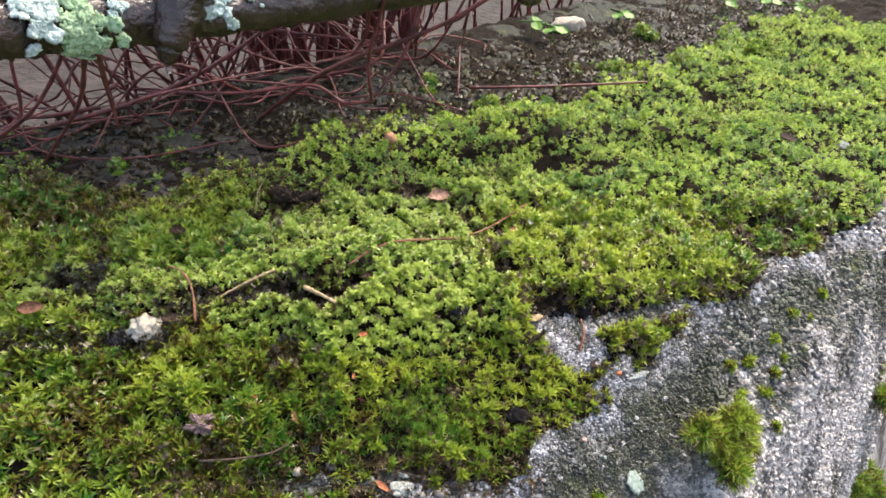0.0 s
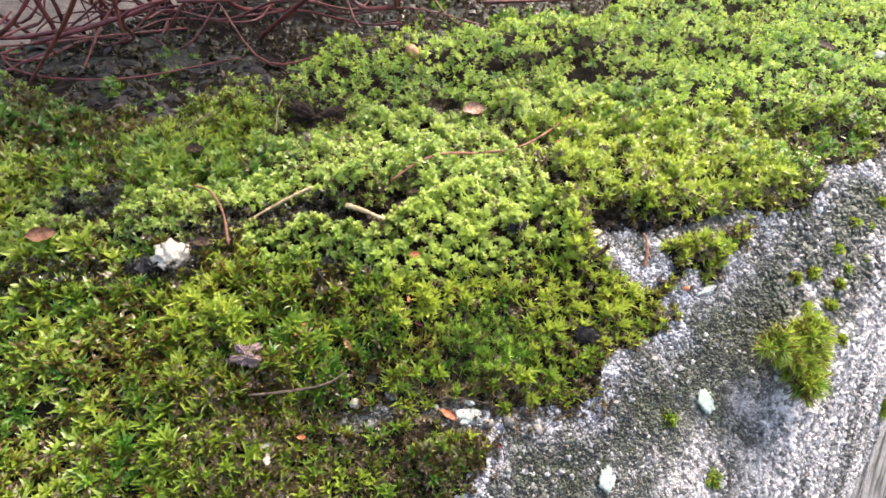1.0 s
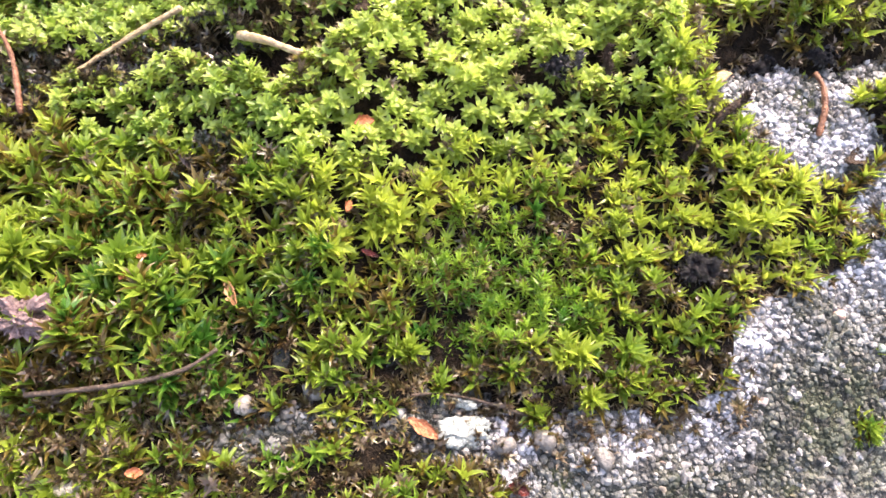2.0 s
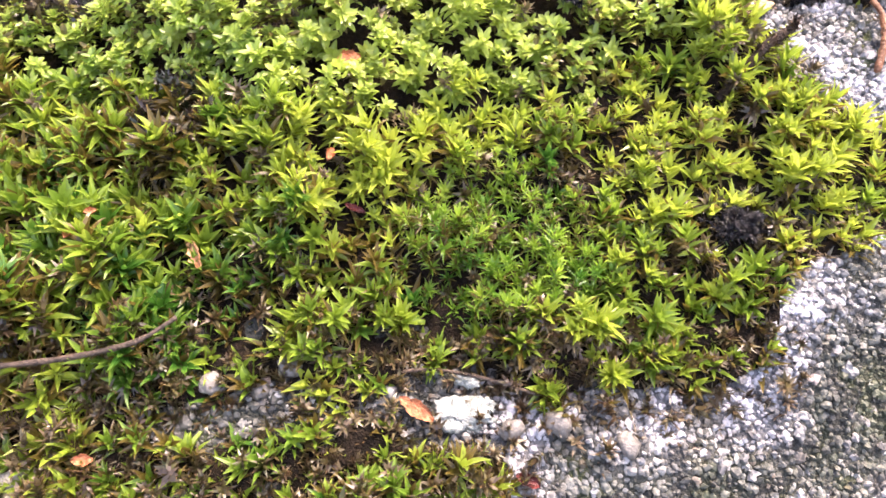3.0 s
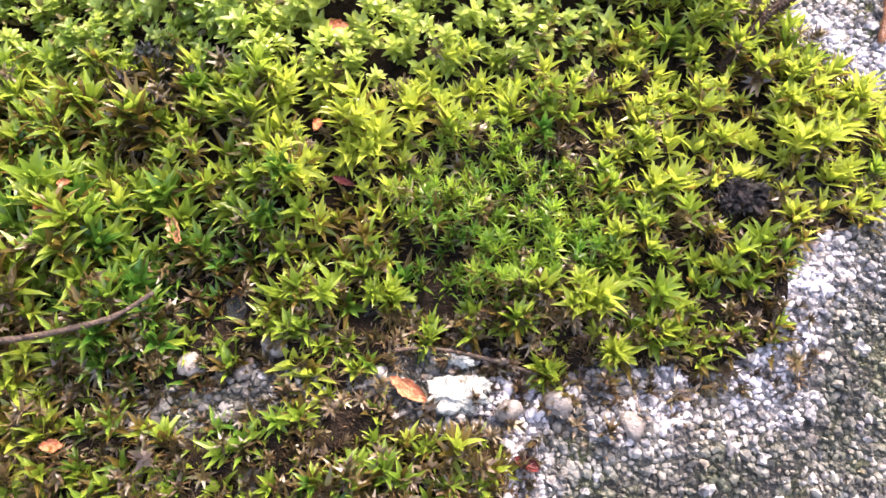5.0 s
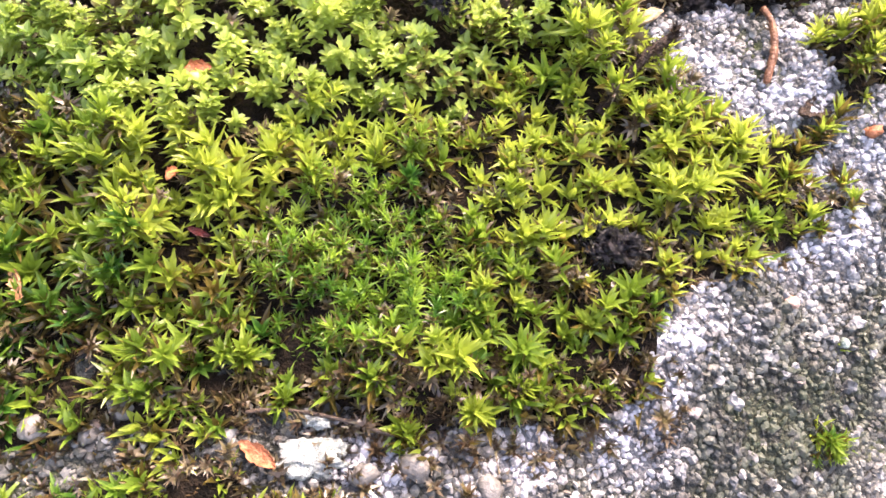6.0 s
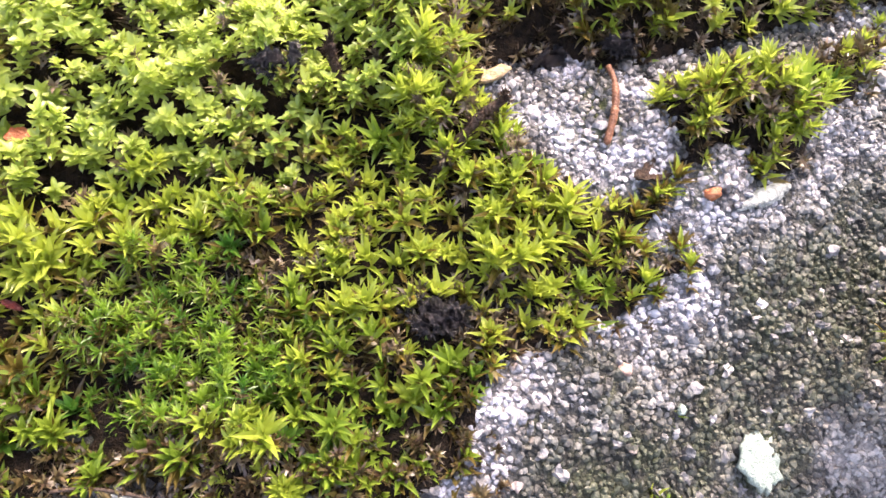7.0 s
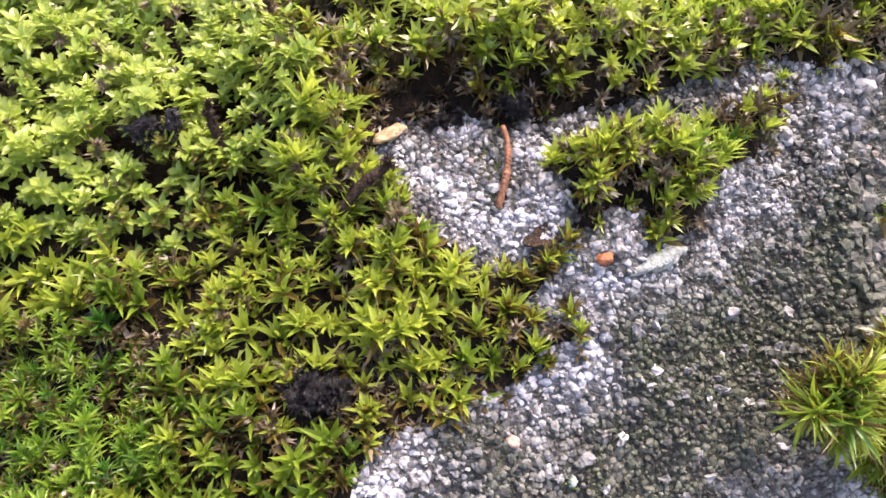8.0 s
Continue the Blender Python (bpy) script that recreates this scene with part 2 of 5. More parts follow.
def moss_height(x, y):
    """Height of the shoots' tips above the stone."""
    d = moss_cover(x, y)
    rise = np.sqrt(np.clip(d / 0.0045, 0, 1))
    hills = 0.0050 + 0.008 * (LAT(x, y, 0.030) - 0.40) + 0.010 * (LAT_B(x, y, 0.012) - 0.5) + 0.0050 * (LAT_C(x, y, 0.0055) - 0.5)
    hills = hills + 0.009 * hump(x, y, -0.03, 0.175, 0.035, 0.035) + 0.002 * hump(x, y, 0.02, 0.170, 0.03, 0.018)
    hills = hills + 0.006 * hump(x, y, 0.09, 0.225, 0.045, 0.04) + 0.0045 * hump(x, y, 0.008, 0.134, 0.015, 0.009) + 0.006 * hump(x, y, 0.09, 0.335, 0.04, 0.03)
    hills = hills + 0.014 * (LAT_C(x, y, 0.042) - 0.45) * np.clip((y - 0.235) / 0.05, 0, 1)
    hills = hills * (1 - (0.60 + 0.18 * (y > 0.16)) * np.exp(-((np.maximum(furrow(x, y), 0) / 0.0045) ** 2)))
    wave = 0.004 * (LAT(x, y, 0.010) - 0.5), 0.004 * (LAT_C(x, y, 0.010) - 0.5)
    back = np.clip((y - 0.155) / 0.03, 0, 1)
    hills = hills * (1 - 0.50 * back * (1 - cushions(x + wave[0], y + wave[1], 0.021))) * (1 - 0.55 * (1 - back) * (1 - cushions(x + wave[0], y + wave[1], 0.0125))) + 0.003 * back
    hills = hills * (1 - 0.50 * hump(x, y, 0.045, 0.146, 0.030, 0.014) - 0.45 * hump(x, y, 0.014, 0.156, 0.016, 0.012))
    low = np.clip((0.118 - y) / 0.010, 0, 1) * np.clip((x + 0.15) / 0.05, 0, 1)
    return np.maximum(rise * np.maximum(hills, 0.0016) * (1 - 0.35 * low), 0)


def link_mesh(name, verts, faces, material, attrs=(), smooth=True):
    """A mesh object from arrays; faces all of one size."""
    verts, faces = np.asarray(verts, np.float32), np.asarray(faces, np.int32)
    me = bpy.data.meshes.new(name)
    n, k = faces.shape
    me.vertices.add(len(verts))
    me.vertices.foreach_set("co", verts.ravel())
    me.loops.add(n * k)
    me.loops.foreach_set("vertex_index", faces.ravel())
    me.polygons.add(n)
    me.polygons.foreach_set("loop_start", np.arange(0, n * k, k, dtype=np.int32))
    me.polygons.foreach_set("loop_total", np.full(n, k, np.int32))
    me.update(calc_edges=True)
    me.validate()
    me.polygons.foreach_set("use_smooth", np.full(n, bool(smooth)))
    for key, values in attrs:
        me.attributes.new(key, "FLOAT", "POINT").data.foreach_set("value", np.asarray(values, np.float32))
    me.materials.append(material)
    return new(name, me)


def spaced(*spans):
    """Coordinates from spans of (start, end, step)."""
    return np.unique(np.concatenate([np.arange(a, b, s) for a, b, s in spans]).round(5))


def sheet(xs, ys, fn):
    """Grid vertices and quads of a height function."""
    gx, gy = np.meshgrid(xs, ys)
    v = np.stack([gx, gy, fn(gx, gy)], -1).reshape(-1, 3)
    i = np.arange((len(ys) - 1) * len(xs)).reshape(len(ys) - 1, len(xs))[:, :-1].ravel()
    return v, np.stack([i, i + 1, i + 1 + len(xs), i + len(xs)], 1)


def rough_stone(x, y):
    fine = 0.0016 * (LAT(x, y, 0.0045) - 0.5) + 0.0010 * (LAT_B(x, y, 0.0017) - 0.5) + 0.004 * (LAT_C(x, y, 0.02) - 0.5)
    return stone_height(x, y) + fine


XS = spaced((-0.9, -0.3, 0.03), (-0.3, -0.05, 0.005), (-0.05, 0.15, 0.0009), (0.15, 0.32, 0.002), (0.32, 1.4, 0.02))
YS = spaced((-0.2, 0.06, 0.01), (0.06, 0.095, 0.003), (0.095, 0.19, 0.0009), (0.19, 0.45, 0.003), (0.45, 1.6, 0.02))
wall_v, wall_f = sheet(XS, YS, lambda x, y: np.maximum(rough_stone(x, y), -0.70))


def crust_at(x, y):
    """Pale lichen crust along the rim and on the bare patch, 0 to 1."""
    a, b = rim(x, y)
    c = np.clip(1.1 - np.abs(b - np.interp(a, RIM_A, RIM_B) - 0.003) / 0.0100, 0, 1)
    c = np.maximum(c, np.clip(1.5 + 2.5 * blob(x, y, 0.0665, 0.1655, 0.015, 0.0085, -40), 0, 1.0))
    return c * np.clip(2.2 * LAT_C(x, y, 0.006) + 0.8 * LAT(x, y, 0.002) - 0.75, 0, 1)


def face_at(x, y):
    """How far down the steep, washed face a place lies, 0 to 1."""
    return np.clip((rim(x, y)[1] + 0.046) / 0.03, 0, 1)


def algae_shade_at(x, y):
    """Dark algae under the pale rim, in broken blotches, and shade painted on the damp stone behind the moss, 0 to 1.
    """
    a, b = rim(x, y)
    band = np.exp(-(((b - np.interp(a, RIM_A, RIM_B) - 0.019) / 0.012) ** 2)) * np.clip((x - 0.03) / 0.05, 0.5, 1)
    # the back stone's shade put into its colour, along with wet algae
    wet = np.clip((y - np.interp(x, (-0.4, -0.2, -0.09, -0.04, 0.05, 0.15, 0.30, 0.60), (0.24, 0.250, 0.268, 0.293, 0.345, 0.42, 0.58, 0.90)) + 0.01) / 0.03, 0, 1)
    return np.clip(wet * (0.55 + 0.5 * LAT(x, y, 0.02)) + band * 3.0 * (0.75 * LAT_B(x, y, 0.009) + 0.45 * LAT(x, y, 0.003) - 0.18), 0, 1)


crust = crust_at(wall_v[:, 0], wall_v[:, 1])
wall = tagged(link_mesh("wall_stone", wall_v, wall_f, STONE, (("crust", crust), ("face", face_at(wall_v[:, 0], wall_v[:, 1])), ("algae", algae_shade_at(wall_v[:, 0], wall_v[:, 1])))), "weathered grey concrete wall top with pale rim, algae stains and painted shade behind the moss", "wall", kind="structure")

ground_v, ground_f = sheet(spaced((-30, -2, 4), (-2, 2, 0.1), (2, 30.1, 4)), spaced((-30, -2, 4), (-2, 2, 0.1), (2, 30.1, 4)),
                           lambda x, y: -0.55 + 0.03 * (LAT(x, y, 0.3) - 0.5))
EARTH = plain("leaf_litter_earth", (0.012, 0.009, 0.008), (0.050, 0.039, 0.035), 22, 0.85, 0.01)
tagged(link_mesh("ground", ground_v, ground_f, EARTH), "brown leaf-littered earth around the wall", "ground", kind="structure")

# ---- soil under the moss, and a dark layer in place of shade at the back ----


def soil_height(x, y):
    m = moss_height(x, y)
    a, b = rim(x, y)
    # humus over the back of the wall, its dark colour standing in for shade
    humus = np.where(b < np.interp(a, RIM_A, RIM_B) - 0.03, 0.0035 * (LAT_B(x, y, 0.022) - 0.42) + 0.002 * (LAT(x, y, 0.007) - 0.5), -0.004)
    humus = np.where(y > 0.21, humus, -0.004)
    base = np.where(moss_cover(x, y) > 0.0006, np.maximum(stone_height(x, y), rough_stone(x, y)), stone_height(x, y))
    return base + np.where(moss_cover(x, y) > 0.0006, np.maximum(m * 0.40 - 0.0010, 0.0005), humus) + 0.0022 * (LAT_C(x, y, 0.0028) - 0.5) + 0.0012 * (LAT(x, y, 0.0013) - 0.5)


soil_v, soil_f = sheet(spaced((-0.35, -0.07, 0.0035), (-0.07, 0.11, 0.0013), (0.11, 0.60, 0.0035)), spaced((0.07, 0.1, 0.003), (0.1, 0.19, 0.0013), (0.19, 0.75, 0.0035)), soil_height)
tagged(link_mesh("soil", soil_v, soil_f, SOIL), "dark crumbly soil and dead moss under the living moss, standing in for shade at the back", "soil", kind="stuff")

# ---- moss ----


def leaf_blade(length, width, rise, curl, spin, base, base_h, fold=0.35, blunt=0.0, side=0.0, lite=False):
    """One leaf of a shoot: sections from its base to its tip, folded along the middle."""
    vs, fs, al = [], [], []
    c, s = math.cos(spin), math.sin(spin)
    r, z, ang = base, base_h, rise
    steps = ((0.0, 0.95 - 0.40 * blunt), (0.33, 0.92 + 0.08 * blunt), (0.68, 0.52 + 0.42 * blunt))
    last = 0.0
    for f, w in steps:
        r += math.cos(ang) * length * (f - last)
        z += math.sin(ang) * length * (f - last)
        ang -= curl * (f - last + 0.15)
        last = f
        h = width * w / 2
        for q, up in ((-h, fold * h), (0.0, 0.0), (h, fold * h)):
            vs.append((r * c - (q + side * f) * s, r * s + (q + side * f) * c, z + up))
            al.append(f)
    r += math.cos(ang) * length * (1 - last) * (1 - 0.3 * blunt)
    z += math.sin(ang) * length * (1 - last)
    vs.append((r * c - side * s, r * s + side * c, z))
    al.append(1.0)
    for k in (0, 3):
        for j in (0, 1):
            a, b = k + j, k + j + 3
            fs += [(a, a + 1, b + 1), (a, b + 1, b)]
    fs += [(6, 7, 9), (7, 8, 9)]
    if lite:
        keep_v = (0, 2, 3, 5, 9)
        return [vs[i] for i in keep_v], [(0, 1, 3), (0, 3, 2), (2, 3, 4)], [al[i] for i in keep_v]
    return vs, fs, al


def shoot(rng, kind):
    """A shoot 1 high before scaling: tiers of leaves round a short stem. Arrays of points, triangles, place along the leaf, height of its tier."""
    vs, fs, al, ht = [], [], [], []
    kind, lite = kind.replace("_lite", ""), kind.endswith("_lite")
    if kind == "star":
        tiers = ((-0.9, 3, 0.70, 0, 25), (-0.5, 3, 0.75, 5, 30), (-0.15, 4, 0.85, 12, 40), (0.12, 5, 0.95, 24, 50), (0.34, 5, 1.0, 38, 62), (0.48, 4, 0.85, 56, 78), (0.55, 2, 0.55, 76, 90))
        wide, fold, blunt = (0.21, 0.30), 0.75, 0.0
    elif kind == "needle":
        tiers = ((-0.4, 4, 0.9, 5, 40), (0.0, 5, 1.0, 15, 50), (0.35, 6, 1.0, 28, 62), (0.6, 6, 0.95, 45, 74), (0.75, 3, 0.7, 66, 88))
        wide, fold, blunt = (0.15, 0.21), 0.6, 0.0
    elif kind == "spike":
        tiers = ((-0.9, 4, 0.7, 5, 35), (-0.5, 5, 0.8, 10, 40), (-0.1, 6, 0.9, 15, 50), (0.25, 7, 0.9, 25, 60), (0.5, 6, 0.8, 40, 75), (0.6, 3, 0.65, 68, 88))
        wide, fold, blunt = (0.085, 0.13), 0.6, 0.0
    elif kind == "tiny":
        tiers = ((0.25, 4, 0.66, 5, 30), (0.55, 5, 0.72, 18, 48), (0.70, 3, 0.52, 45, 75))
        wide, fold, blunt = (0.27, 0.36), 0.45, 0.4
    else:
        tiers = ((0.0, 4, 0.6, 0, 25), (0.30, 5, 0.66, 5, 30), (0.55, 5, 0.72, 15, 42), (0.70, 4, 0.52, 38, 65))
        wide, fold, blunt = (0.25, 0.34), 0.45, 0.5
    for h, count, size, lo, hi in tiers:
        turn = rng.random() * 6.28
        for q in range(count):
            v, f, a = leaf_blade(size * rng.uniform(0.72, 1.15), rng.uniform(*wide), radians(rng.uniform(lo, hi)), rng.uniform(-0.2, 0.75),
                                 turn + 6.283 * (q + rng.uniform(-0.3, 0.3)) / count, 0.04, h + rng.uniform(-0.06, 0.06), fold, blunt, rng.uniform(-0.12, 0.12), lite)
            n = len(vs)
            vs.extend(v)
            fs.extend(tuple(i + n for i in t) for t in f)
            al.extend(a)
            ht.extend([max(0.0, min(1.0, (h + 0.9) / 1.4))] * len(v))
    return np.array(vs), np.array(fs), np.array(al), np.array(ht)


RNG = np.random.default_rng(11)
SHOOTS = {kind: [shoot(RNG, kind) for _ in range(10)] for kind in ("star", "needle", "pale", "spike", "star_lite", "pale_lite", "tiny_lite", "spike_lite")}


def normal_at(fn, x, y, e=0.003):
    n = np.stack([-(fn(x + e, y) - fn(x - e, y)) / (2 * e), -(fn(x, y + e) - fn(x, y - e)) / (2 * e), np.ones_like(x)], -1)
    return n / np.linalg.norm(n, axis=-1, keepdims=True)


def turned(axis, spin):
    """Matrices that take z to each axis, after a spin about z."""
    z = axis / np.linalg.norm(axis, axis=-1, keepdims=True)
    x = np.stack([np.cos(spin), np.sin(spin), np.zeros_like(spin)], -1)
    x = x - z * (x * z).sum(-1, keepdims=True)
    x /= np.linalg.norm(x, axis=-1, keepdims=True)
    return np.stack([x, np.cross(z, x), z], -1)


def grown(kind, places, axes, sizes, seeds, tones, ages):
    """All shoots as one set of points, triangles and attributes."""
    V, F, attrs, at = [], [], {"along": [], "height": [], "shoot": [], "tone": [], "age": []}, 0
    pick = (seeds * 997).astype(int) % 10
    for k, (v, f, a, h) in enumerate(SHOOTS[kind]):
        who = np.where(pick == k)[0]
        if not len(who):
            continue
        m = turned(axes[who], seeds[who] * 6283)
        w = np.einsum("nij,vj->nvi", m, v) * sizes[who, None, None] + places[who, None]
        V.append(w.reshape(-1, 3))
        F.append((f[None] + (at + np.arange(len(who)) * len(v))[:, None, None]).reshape(-1, 3))
        attrs["along"].append(np.tile(a, len(who)))
        attrs["height"].append(np.tile(h, len(who)))
        attrs["shoot"].append(np.repeat((seeds[who] * 91.7) % 1, len(v)))
        attrs["tone"].append(np.repeat(tones[who], len(v)))
        attrs["age"].append(np.repeat(ages[who], len(v)))
        at += len(who) * len(v)
    return np.concatenate(V), np.concatenate(F), [(k, np.concatenate(a)) for k, a in attrs.items()]


def paleness(x, y):
    """Where the pale, small-leaved moss takes over from the star moss."""
    p = hump(x, y, -0.015, 0.215, 0.07, 0.05) + 1.0 * hump(x, y, -0.012, 0.172, 0.045, 0.022) + 0.75 * hump(x, y, 0.085, 0.27, 0.05, 0.03) + 0.8 * hump(x, y, 0.09, 0.335, 0.05, 0.03) + 0.9 * hump(x, y, -0.11, 0.174, 0.045, 0.013)
    return p + 0.6 * hump(x, y, 0.2, 0.4, 0.09, 0.08) + 0.35 * (LAT_B(x, y, 0.015) - 0.5) - 0.55


def tone_at(x, y):
    """Hue of the living moss, from deep green (0) to yellow (1), deepened at the back left to paint in shade."""
    t = 0.45 + 0.6 * (LAT(x, y, 0.022) - 0.5) + 0.5 * (LAT_C(x, y, 0.007) - 0.5)
    t = t - 0.32 * hump(x, y, 0.014, 0.134, 0.018, 0.013) + 0.04 * hump(x, y, 0.05, 0.15, 0.025, 0.02) + 0.40 * hump(x, y, 0.0, 0.166, 0.055, 0.022) - 0.2 * hump(x, y, -0.06, 0.132, 0.02, 0.01)
    return np.clip(t + 0.12 * hump(x, y, 0.09, 0.22, 0.05, 0.04) - 0.60 * hump(x, y, -0.165, 0.232, 0.05, 0.032) + 0.40 * hump(x, y, -0.11, 0.174, 0.05, 0.018) + 0.25 * hump(x, y, -0.03, 0.228, 0.045, 0.028) + 0.2 * hump(x, y, -0.07, 0.14, 0.03, 0.008) + 0.25 * hump(x, y, 0.05, 0.20, 0.055, 0.045) - 0.30 * hump(x, y, -0.009, 0.1300, 0.012, 0.007) + 0.30 * hump(x, y, 0.090, 0.190, 0.035, 0.012) + 0.22 * hump(x, y, 0.092, 0.164, 0.016, 0.010) + 0.15 * hump(x, y, 0.062, 0.148, 0.018, 0.010) + 0.18 * hump(x, y, 0.01, 0.162, 0.08, 0.016) - 0.3 * hump(x, y, 0.040, 0.126, 0.012, 0.009)- 0.05 * hump(x, y, -0.085, 0.108, 0.05, 0.012), 0, 1)


def age_shade_at(x, y):
    """How much of the moss has browned, raised at the back left to paint in shade."""
    g = 0.13 + 0.9 * np.clip(LAT_B(x, y, 0.016) - 0.50, 0, 1) + 0.5 * np.clip(LAT(x, y, 0.005) - 0.6, 0, 1) + 0.35 * hump(x, y, -0.045, 0.146, 0.014, 0.007) + 0.45 * hump(x, y, -0.095, 0.123, 0.022, 0.011) + 0.25 * hump(x, y, -0.055, 0.118, 0.02, 0.008) + 0.30 * hump(x, y, 0.041, 0.126, 0.011, 0.009) + 0.12 * hump(x, y, 0.060, 0.147, 0.010, 0.006) + 0.3 * hump(x, y, 0.048, 0.150, 0.012, 0.006)
    g = g + 0.30 * np.exp(-((moss_cover(x, y) / 0.003) ** 2)) + 0.05 * np.exp(-((moss_cover(x, y) / 0.009) ** 2)) * (x > 0.03) * (y < 0.168) + 0.5 * np.exp(-((furrow(x, y) / 0.004) ** 2))
    return np.clip(g - 0.12 * hump(x, y, 0.05, 0.20, 0.055, 0.045) + 0.10 * hump(x, y, -0.009, 0.1300, 0.012, 0.007) - 0.30 * hump(x, y, 0.090, 0.190, 0.035, 0.012) - 0.45 * hump(x, y, 0.092, 0.164, 0.016, 0.010) + 0.5 * hump(x, y, -0.09, 0.255, 0.06, 0.02) + 0.35 * hump(x, y, -0.15, 0.235, 0.05, 0.04), 0, 1)


def field(x0, x1, y0, y1, step, rng, margin=0.0002):
    gx, gy = np.meshgrid(np.arange(x0, x1, step), np.arange(y0, y1, step))
    gx, gy = gx.ravel() + rng.uniform(-0.5, 0.5, gx.size) * step, gy.ravel() + rng.uniform(-0.5, 0.5, gx.size) * step
    keep = moss_cover(gx, gy) > margin
    return gx[keep], gy[keep]


def stand(x, y, size, rng, lean=0.26, sink=0.0):
    """Places, axes and sizes of shoots whose tips make up the moss's surface."""
    tip = np.maximum(stone_height(x, y), rough_stone(x, y)) + moss_height(x, y) - sink
    sizes = size * rng.uniform(0.7, 1.3, len(x))
    # shoots grow upright, and lean outwards on the flanks of the cushions
    axis = normal_at(moss_height, x, y) * np.array([0.75, 0.75, 1.0]) + np.array([0.02, 0.06, 0.45]) + rng.normal(0, lean, (len(x), 3))
    axis /= np.linalg.norm(axis, axis=1, keepdims=True)
    return np.stack([x, y, tip + rng.normal(0.0002, 0.0011, len(x))], 1) - axis * (sizes * 0.95)[:, None], axis, sizes


def plant(name, kind, material, x, y, size, label, sink=0.0, lean=0.26):
    rng = np.random.default_rng(len(x))
    if kind.startswith("star") and material is STAR:
        size = size * (1 + 0.32 * np.clip((-x - 0.005) / 0.045, 0, 1))
    base, axis, sizes = stand(x, y, size, rng, lean, sink)
    tones = np.clip(tone_at(x, y) + rng.normal(0, 0.17, len(x)), 0, 1)
    ages = np.clip(age_shade_at(x, y) + rng.normal(0, 0.12, len(x)), 0, 1)
    v, f, attrs = grown(kind, base, axis, sizes, rng.random(len(x)), tones, ages)
    return tagged(link_mesh(name, v, f, material, attrs, False), label, "moss", kind="stuff")


mx, my = field(-0.17, 0.31, 0.085, 0.245, 0.0027, RNG)
keep = LAT_C(mx, my, 0.0055) + 0.5 * RNG.random(len(mx)) > np.where(my < 0.17, 0.20, 0.33)
keep &= (my < 0.16) | (cushions(mx, my, 0.021) + 0.4 * RNG.random(len(mx)) > np.where(my < 0.20, 0.22, 0.42))
keep &= (furrow(mx, my) > 0.0008 + 0.0016 * RNG.random(len(mx))) | ((my < 0.16) & (RNG.random(len(mx)) < 0.35))
mx, my = mx[keep], my[keep]
is_pale = paleness(mx, my) > 0
deep = (~is_pale) & (hump(mx, my, 0.013, 0.1345, 0.015, 0.011) > 0.40)
star = ~is_pale & ~deep
# the shoots that the camera passes nearest are single pieces, further down
close = star & (mx > 0.002) & (mx < 0.070) & (my > 0.113) & (my < 0.158)
close &= np.cumsum(close) <= 300
off = star & ~close & ((my > 0.18) | (mx < -0.09))
star_moss = plant("star_moss", "star", STAR, mx[star & ~close & ~off], my[star & ~close & ~off], 0.0034, "wet yellow-green star moss carpeting the wall top")
plant("star_moss", "star_lite", STAR, mx[off], my[off], 0.0033, "yellow-green star moss round the middle cushions")
nx, ny = field(-0.006, 0.034, 0.118, 0.150, 0.0016, RNG)
thick = (hump(nx, ny, 0.013, 0.1345, 0.015, 0.011) > 0.40) & (furrow(nx, ny) > 0.0015)
plant("needle_moss", "needle", NEEDLE, nx[thick], ny[thick], 0.0021, "deep green fine-leaved moss cushion among star moss")
px, py = field(-0.13, 0.16, 0.15, 0.27, 0.0030, RNG)
extra = (paleness(px, py) > 0) & (furrow(px, py) > 0.002) & (cushions(px, py, 0.021) > np.where(py < 0.20, 0.18, 0.35))
qx, qy = np.r_[mx[is_pale], px[extra]], np.r_[my[is_pale], py[extra]]
far = (qy > 0.185) | (qx < -0.06)
plant("pale_moss", "pale", PALE, qx[~far], qy[~far], 0.0029, "pale green small-leaved moss cushions on the wall")
plant("pale_moss", "pale_lite", PALE, qx[far], qy[far], 0.0030, "pale green moss cushions behind the bent stem")
fx, fy = field(-0.22, 0.46, 0.245, 0.60, 0.0029, RNG)
keep = (LAT_C(fx, fy, 0.02) + 0.35 * RNG.random(len(fx)) > 0.30) & (furrow(fx, fy) > 0.003) & (cushions(fx, fy, 0.021) + 0.3 * RNG.random(len(fx)) > 0.45)
plant("cushion_moss", "tiny_lite", CUSHY, fx[keep], fy[keep], 0.0034, "bright green moss cushions further along the wall top")
ux, uy = field(-0.10, 0.10, 0.085, 0.175, 0.0024, RNG)
low = (paleness(ux, uy) < 0.1) & (RNG.random(len(ux)) < 0.32) & (furrow(ux, uy) > 0.002) & (hump(ux, uy, 0.013, 0.1345, 0.015, 0.011) < 0.40)
plant("star_moss", "star_lite", STAR, ux[low], uy[low], 0.0024, "short shaded star moss between the taller shoots", 0.0022, 0.4)
# browned and dead shoots in the furrows, along the edge and in the thin moss
dx, dy = field(-0.16, 0.20, 0.085, 0.26, 0.0024, RNG, -0.0015)
worn = (furrow(dx, dy) < 0.006) | (moss_cover(dx, dy) < 0.005) | ((dy < 0.118) & (RNG.random(len(dx)) < 0.6)) | (RNG.random(len(dx)) < 0.15)
plant("dead_moss", "star_lite", DEAD, dx[worn], dy[worn], 0.0021, "dark brown withered moss between the living cushions", 0.0012, 0.6)
